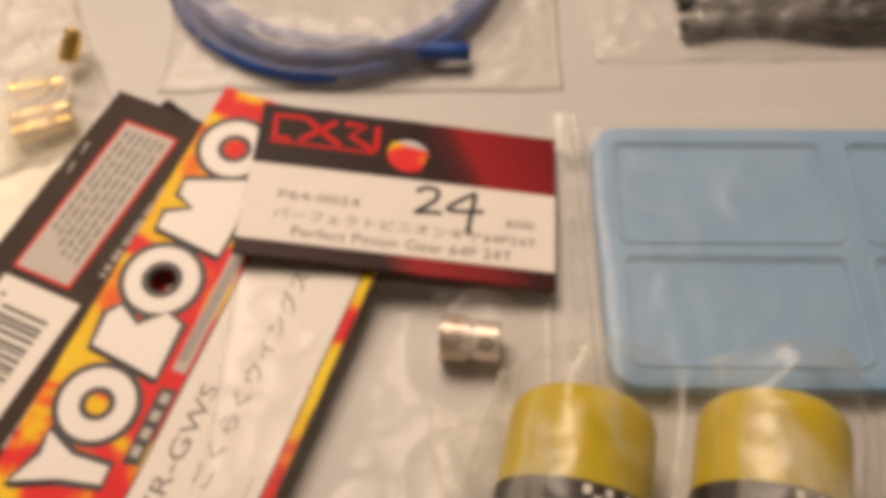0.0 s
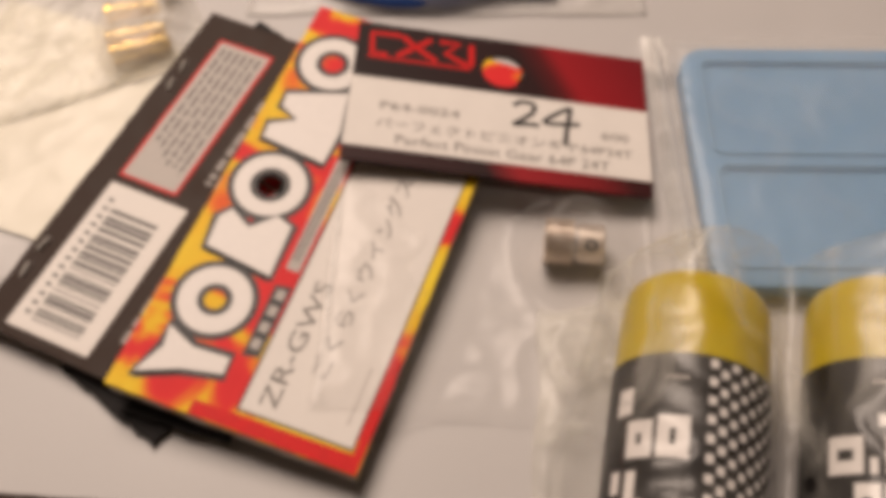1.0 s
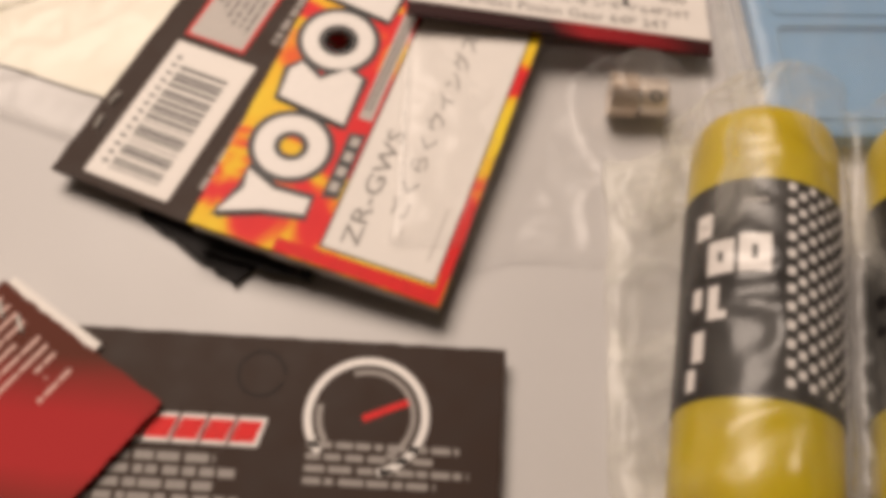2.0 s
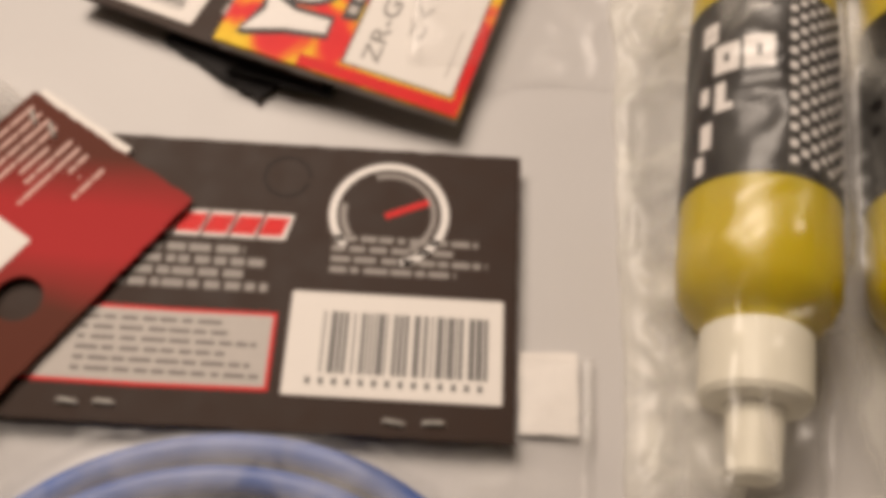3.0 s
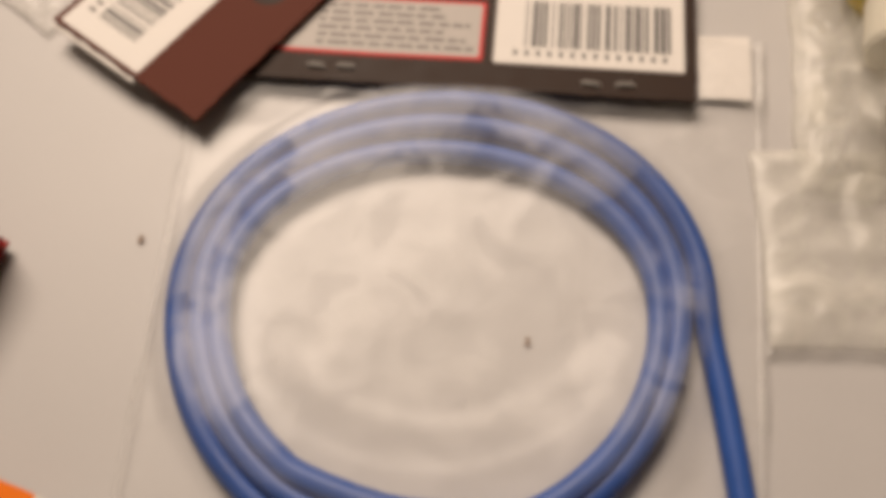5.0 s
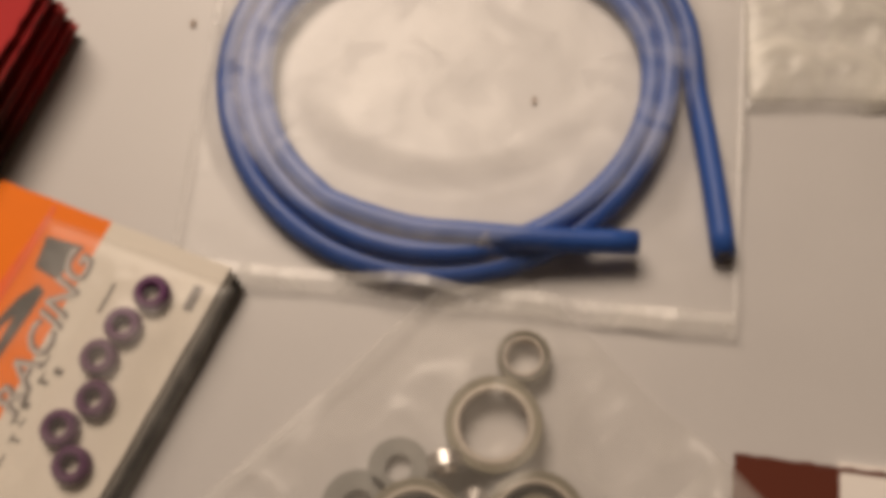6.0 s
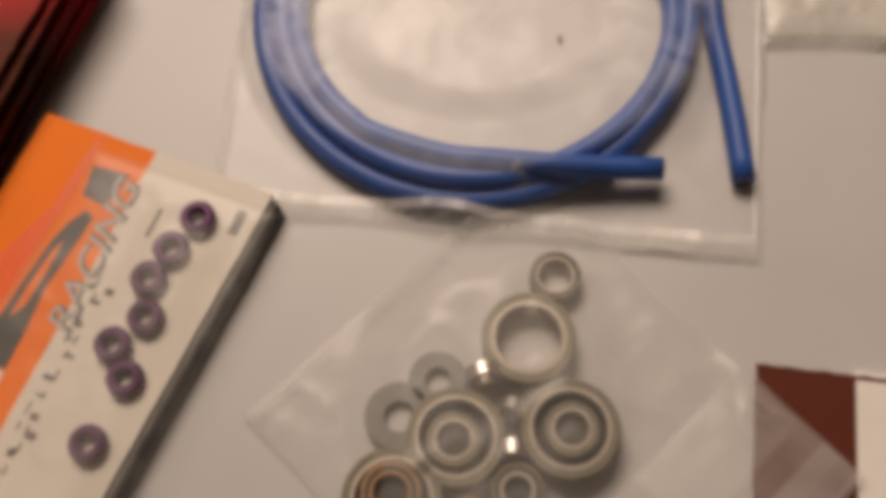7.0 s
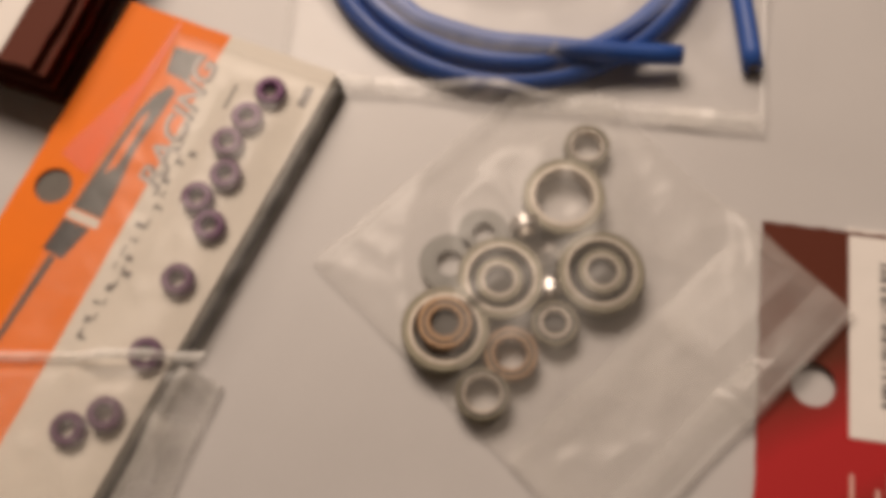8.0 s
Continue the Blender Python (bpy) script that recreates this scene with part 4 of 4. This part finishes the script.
# ---------- bearings in a bag ----------
def bearing(x, y, z, od, bore, wid, warm=False, tilt=(0, 0), label="steel ball bearing in a clear bag", thin=False, gap_shade=False, shiny=False, bore_shade=False):
    ob = thing("ball_bearing", T((x * MM, y * MM, z * MM)) @ Euler((radians(tilt[0]), radians(tilt[1]), 0)).to_matrix().to_4x4(), label, "bearing", "ball bearings")
    R, r = od / 2, bore / 2
    t = (R - r) * (0.32 if not thin else 0.36)
    mt = M_STEEL if shiny else M_RACEWARM if warm else M_RACE
    c = 0.25
    part("outer_race", hollow([(0, R - t), (0, R - c), (c, R), (wid - c, R), (wid, R - c), (wid, R - t)], 44), mt, ob, smooth=False)
    part("inner_race", hollow([(0, r), (0, r + t), (wid, r + t), (wid, r + c), (wid - c, r), (c, r)], 40), M_RACEWARM if warm else M_INNER, ob, smooth=False)
    part("shield", hollow([(0.3, r + t), (0.3, R - t), (wid - 0.25, R - t), (wid - 0.25, r + t)], 36), mt if thin else M_SHIELDSHADE, ob)
    # Added dark disc: it stands for the shade deep in the bore.
    if bore_shade:
        part("bore_shade", lathe([(0.3, 0), (0.3, r), (0.5, r + 0.05), (wid * 0.45, r + 0.05), (wid * 0.45, 0)], 30), M_SHIELDSHADE, ob, "dark disc standing in for shade in the bore")
    # Black ring added low in the gap, imitating the shade between nested bearings.
    if gap_shade:
        part("gap_shade", hollow([(0.2, r * 0.72), (0.2, r), (1.3, r), (1.3, r * 0.72)], 36), M_RUBBER, ob, "dark ring put in as shade for the deep gap")
    return ob


bearing(-60.3, -214.6, 0.6, 8.6, 5.4, 2.6)
bearing(-64.9, -225.7, 0.6, 15.2, 10.6, 4.0, thin=True, label="large thin steel ball bearing in a clear bag")
for x, y, dx, dy, warm in ((-58.6, -240.3, 0.2, -0.1, False), (-76.4, -241.8, -0.3, -0.5, False), (-86.0, -251.4, -0.1, 0.8, True)):
    bearing(x, y, 0.6, 15.6, 11.4, 4.0, thin=True, label="large thin steel ball bearing in a clear bag", gap_shade=True)
    bearing(x + dx, y + dy, 1.9 if not warm else 2.6, 8.6 if not warm else 9.4, 5.2, 3.2, warm, thin=not warm, label="small bearing seated in a larger bearing", bore_shade=True)
bearing(-66.8, -249.7, 0.6, 8.4, 4.2, 3.2, bore_shade=True)
bearing(-74.5, -255.4, 0.6, 9.4, 5.6, 3.2, True)
bearing(-79.3, -262.6, 0.6, 9.4, 6.0, 3.2)
bearing(-72.4, -230.6, 3.4, 5.6, 3.0, 2.6, tilt=(70, 40), label="tiny bright bearing standing on its edge", shiny=True)
bearing(-67.3, -236.2, 2.6, 4.4, 2.0, 2.6, tilt=(60, -30), label="tiny bright bearing standing on its edge", shiny=True)
bearing(-67.5, -242.2, 2.6, 5.0, 2.4, 2.6, tilt=(80, 0), label="tiny bright bearing standing on its edge", shiny=True)
for x, y, od in ((-79.6, -232.2, 9.6), (-85.6, -238.2, 11.4)):
    ob = thing("washer", T((x * MM, y * MM, 0.0006)), "flat grey plastic washer beside bearings", "washer", "washers")
    part("disc", hollow([(0, od * 0.22), (0, od * 0.46), (0.3, od * 0.5), (0.9, od * 0.5), (1.2, od * 0.46), (1.2, od * 0.22)], 36), M_WASHER, ob)


def bearing_bag(x, y):
    d = math.hypot((x + 71) / 1.05, (y + 238) / 1.5)
    base = 6.2 * (1 - step01(12, 26, d))
    lip = 7.6 * (1 - step01(0, 9, math.hypot(x + 66.2, y + 195)))
    return max(1.1, base, lip, 2.9 * step01(-38, -31, x))


m = place((-66.2, -194.0, 0.0), (52, -52.5, 0), (52, 52.5, 0))
m = m @ T((0, -0.063, 0))
b5, h5 = bag("small clear zip bag holding loose ball bearings", m, 74.5, 63, bearing_bag, 14, M_FILMBEARING, 0.6, 80, 66, 0.05, 0.35)
part("flap", strip(50.0, 74.0, 1, 62, h5, 30, 0.3, 0.1), M_FILMBEARING, b5, "doubled mouth of the bag")
part("zip_strip", strip(66.4, 73.0, 1, 62, h5, 26, 0.35, 0.6), M_FILM, b5, "milky zip closure")

# ---------- orange packet with purple rings ----------
or_m = place((-109.2, -200.5, 5.2), (42.4, -16, 0), (16, 42.4, 0))
opack = thing("parts_packet", or_m, "orange and white parts packet with dark stacked edges", "packet")
OL = 98.0


def tapered(pts):
    """The packet narrows a little towards its lower end."""
    return [(x + 0.045 * y * max(0.0, (x + 22.4) / 23), y) for x, y in pts]


part("header", plate(ragged(-45, -22.4, -OL, 0, 2.4, 0.08, 81), -0.6, 0.0, holes=[circle(-38.9, -41.4, 3.6)]), M_ORANGE, opack, "glossy orange header strip")
part("white_card", plate(tapered(ragged(-22.4, 0.6, -OL, 0, 2.4, 0.08, 82)), -0.6, 0.02), M_CREAM, opack, "cream card with small print")
for k in range(3):
    part("backing_card", plate(tapered(ragged(-44.5 + 0.3 * k, 1.6 + 0.5 * k, -OL, -0.6 - 0.4 * k, 2.4, 0.12, 83 + k)), -2.0 - 1.45 * k, -0.68 - 1.45 * k), (M_GREYBOARD, M_BLACKEDGE, M_GREYBOARD)[k], opack)
part("red_flash", plate([(-33.6, -1.0), (-32.9, -1.0), (-32.6, -12.0), (-33.2, -30.0), (-34.0, -37.0), (-36.4, -36.6), (-40.8, -35.0), (-40.2, -31.7), (-34.8, -15.5)], 0, 0.05), M_ORANGERED, opack)
loop = [(-28.5, -14.3), (-30.4, -17.6), (-31.4, -21.4), (-32.4, -32.0), (-33.0, -39.7), (-33.3, -43.8), (-27.0, -44.0), (-27.2, -37.6), (-28.0, -29.4), (-27.0, -19.2), (-26.8, -15.2)]
part("drawn_tool", plate(loop, 0, 0.06, holes=[[(-29.4, -20.5), (-29.2, -27), (-29.6, -33.4), (-31.2, -36.0), (-31.1, -30), (-30.4, -23)]]), M_GRAPHITE, opack, "grey drawing of a slim tool")
part("drawn_tool_collar", plate([(-33.5, -46.0), (-26.8, -46.2), (-26.9, -44.4), (-33.4, -44.2)], 0, 0.05), M_CREAM, opack)
part("drawn_tool_base", plate([(-34.2, -53.0), (-29.8, -53.6), (-28.0, -46.6), (-33.6, -46.4)], 0, 0.06), M_INK, opack)
part("drawn_tool_tip", plate([(-32.4, -53.6), (-31.0, -53.8), (-33.4, -86), (-34.0, -86)], 0, 0.05), M_GRAPHITE, opack)
part("drawn_block", plate([(-31.7, -6.3), (-24.6, -5.7), (-25.8, -12.6), (-30.7, -12.0)], 0, 0.06), M_GRAPHITE, opack)
R93 = Matrix.Rotation(radians(93.5), 4, "Z")
words("lettering", "RACING", 29.5, 5.0, T((-19.6, -35.2, 0.08)) @ R93, M_GREYINK, opack, 0.3, 0.022)
words("lettering", "RACING", 29.0, 4.5, T((-20.2, -35.2, 0.12)) @ R93, M_GREYPRINT, opack, 0.3, 0.0)
rnd = random.Random(9)
rows = []
for i in range(13):
    y = -66 + 3.3 * i + rnd.uniform(-0.5, 0.5)
    for k in range(rnd.randint(2, 3)):
        x = -20.6 + rnd.uniform(0, 2.6)
        dx, dy = (rnd.uniform(0.9, 2.0), 0.35) if k % 2 else (0.35, rnd.uniform(0.8, 2.0))
        rows.append((x, x + dx, y + rnd.uniform(0, 1), y + 1 + dy))
rows += [(-3.6, -1.9, -9.4, -4.8), (-16.6, -16.0, -15, -9.5)]
part("small_print", boxes(rows, 0.02, 0.07), M_GREYINK, opack)


def purple_ring(x, y, z, tilt=0.0):
    p = or_m @ Vector((x * MM, y * MM, z * MM))
    ob = thing("purple_ring", T(p) @ Matrix.Rotation(radians(tilt), 4, "Y"), "small purple anodised ring on a cream card", "ring", "purple rings")
    part("ring", hollow([(0, 1.35), (0, 2.5), (0.35, 3.0), (1.6, 3.0), (2.1, 2.5), (2.1, 1.7), (1.7, 1.35)], 32), M_PURPLE, ob, smooth=False)


for x, y, z, tl in ((-9.0, -9.0, 0.1, 0), (-10.8, -15.6, 0.1, 3), (-11.8, -21.7, 0.1, 0), (-9.0, -27.8, 0.1, -3), (-11.8, -33.9, 0.1, 0), (-7.2, -38.1, 0.1, 2),
                    (-7.6, -49.4, 0.1, 0), (-6.4, -63.6, 0.1, 4), (-12.4, -80.0, 0.1, 0), (-7.8, -75.4, 0.5, 8)):
    purple_ring(x, y, z, tl)


def ring_bag(x, y):
    return 0.25 + 2.3 * (1 - step01(3.5, 9, abs(x - 24))) * step01(2, 8, min(y, 90 - y))


m = or_m @ T((-0.0335, -0.095, 0.0))
b6 = thing("clear_bag", m, "clear bag over a parts packet with purple rings", "plastic bag", "clear bags")
part("film", sheet(37, 92, ring_bag, 40, 80, 0.3, 15, 0.4, 0.12, 0.08), M_FILMRING, b6)
bm = strip(0.6, 36.4, 31.2, 33.2, ring_bag, 24, 0.4, -0.1)
for v in bm.verts:
    v.co.y += 0.40 * (v.co.x - 30)
part("zip_strip", bm, M_SEAL, b6, "milky zip closure")
bm = sheet(36, 30, lambda a, b: ring_bag(a, 20) + 0.7, 40, 30, 0.5, 17, 0.6, 0.9, 0.10, warp=lambda a, b: (a, b + 0.40 * (a - 30) * b / 30))
part("lower_film", bm, M_FILMRING, b6, "doubled film below the closure")
bm = sheet(7.5, 31, lambda a, b: 1.6 - 3.6 * step01(1, 7, a), 14, 36, 1.2, 16, 0.9, -3.4, 0.22)
bm.transform(T((33.0, 1, -1.5)))
part("loose_film", bm, M_FILMHAZY, b6)

# ---------- gold connectors and the paper at the far corner ----------
def connector(x, y, z, ang, length=13.0, up=0.0):
    ob = thing("bullet_connector", T((x * MM, y * MM, z * MM)) @ Matrix.Rotation(radians(ang), 4, "Z") @ Matrix.Rotation(radians(up), 4, "Y"), "gold-plated bullet connector in a clear bag", "connector", "gold connectors")
    part("barrel", lathe([(0, 0), (0, 2.0), (0.3, 2.25), (5.6, 2.25), (5.8, 1.7), (6.6, 1.7), (6.8, 2.2), (7.2, 2.2), (7.4, 1.6), (length * 0.75, 2.0), (length - 0.6, 1.5), (length, 0.8), (length, 0)], 28, "x"), M_GOLD, ob, smooth=False)


connector(-95.0, 33.6, 3.4, 18)
connector(-93.2, 29.6, 3.4, 20)
connector(-96.6, 41.6, 3.4, 14, 12)
connector(-86.2, 50.4, 3.4, 70, 8, -40)


def gold_bag(x, y):
    return max(1.6, 6.4 * (1 - step01(5, 14, math.hypot(x + 88, (y - 38) * 0.7))))


m = place((-130, 4, 0.0), (52, 25, 0), (-25, 52, 0))
bag("clear bag holding gold bullet connectors", m, 66, 56, gold_bag, 18, M_FILMLOOSE, 0.9, 60, 44, 0.09, 1.2)
paper = thing("paper_sheet", place((-97.5, -17.5, 0.4), (0.36, 0.93, 0), (-0.93, 0.36, 0)), "blank cream paper insert inside a clear bag", "paper")
part("sheet", plate(ragged(0, 54, 0, 46, 3, 0.15, 91), 0.0, 0.5), M_PAPER, paper)


def paper_bag(x, y):
    return 1.3 + 0.7 * noise.noise(Vector((x * 0.06, y * 0.06, 2)))


m = place((-92.5, -31.5, 0.0), (0.36, 0.93, 0), (-0.93, 0.36, 0))
bag("creased clear bag around a cream paper insert", m, 74, 60, paper_bag, 19, M_FILMCLEAR, 0.4, 60, 50, 0.09, 0.3)

# ---------- black cables in the far bag ----------
cables = thing("cable_bundle", T((0.085, 0.075, 0.0)), "bundle of black rubber cables in a clear bag", "cable")
for k in range(4):
    pts = [(-31 + 9 * i, -14.5 + 5.2 * k + 1.6 * math.sin(1.1 * i + k) + (1.6 if k == 0 else 0) * math.sin(0.6 * i), 2.6 + 1.0 * (k % 2) + 0.7 * math.sin(i * 0.9 + k)) for i in range(10)]
    part("cable", sweep(smooth_line(pts, 4), 1.9, 10), M_RUBBER, cables, smooth=True)


def cable_bag(x, y):
    return max(0.6, 6.6 * step01(50, 60, x) * step01(54, 60, y))


m = place((33.5, 52.5, 0.0), (1, 0.02, 0), (-0.02, 1, 0))
bag("crumpled clear bag holding black cables", m, 100, 60, cable_bag, 21, M_FILM, 1.4, 80, 50, 0.09)

# ---------- specks on the table ----------
for x, y in ((-123.3, -149.0), (-58.3, -166.5)):
    ob = thing("speck", T((x * MM, y * MM, 0)), "tiny brown speck of dirt on the table", "speck", "specks")
    part("grain", plate([(-0.45, -0.7), (0.35, -0.8), (0.5, 0.2), (0.2, 0.9), (-0.4, 0.6)], 0.0, 0.4), M_SPECK, ob)
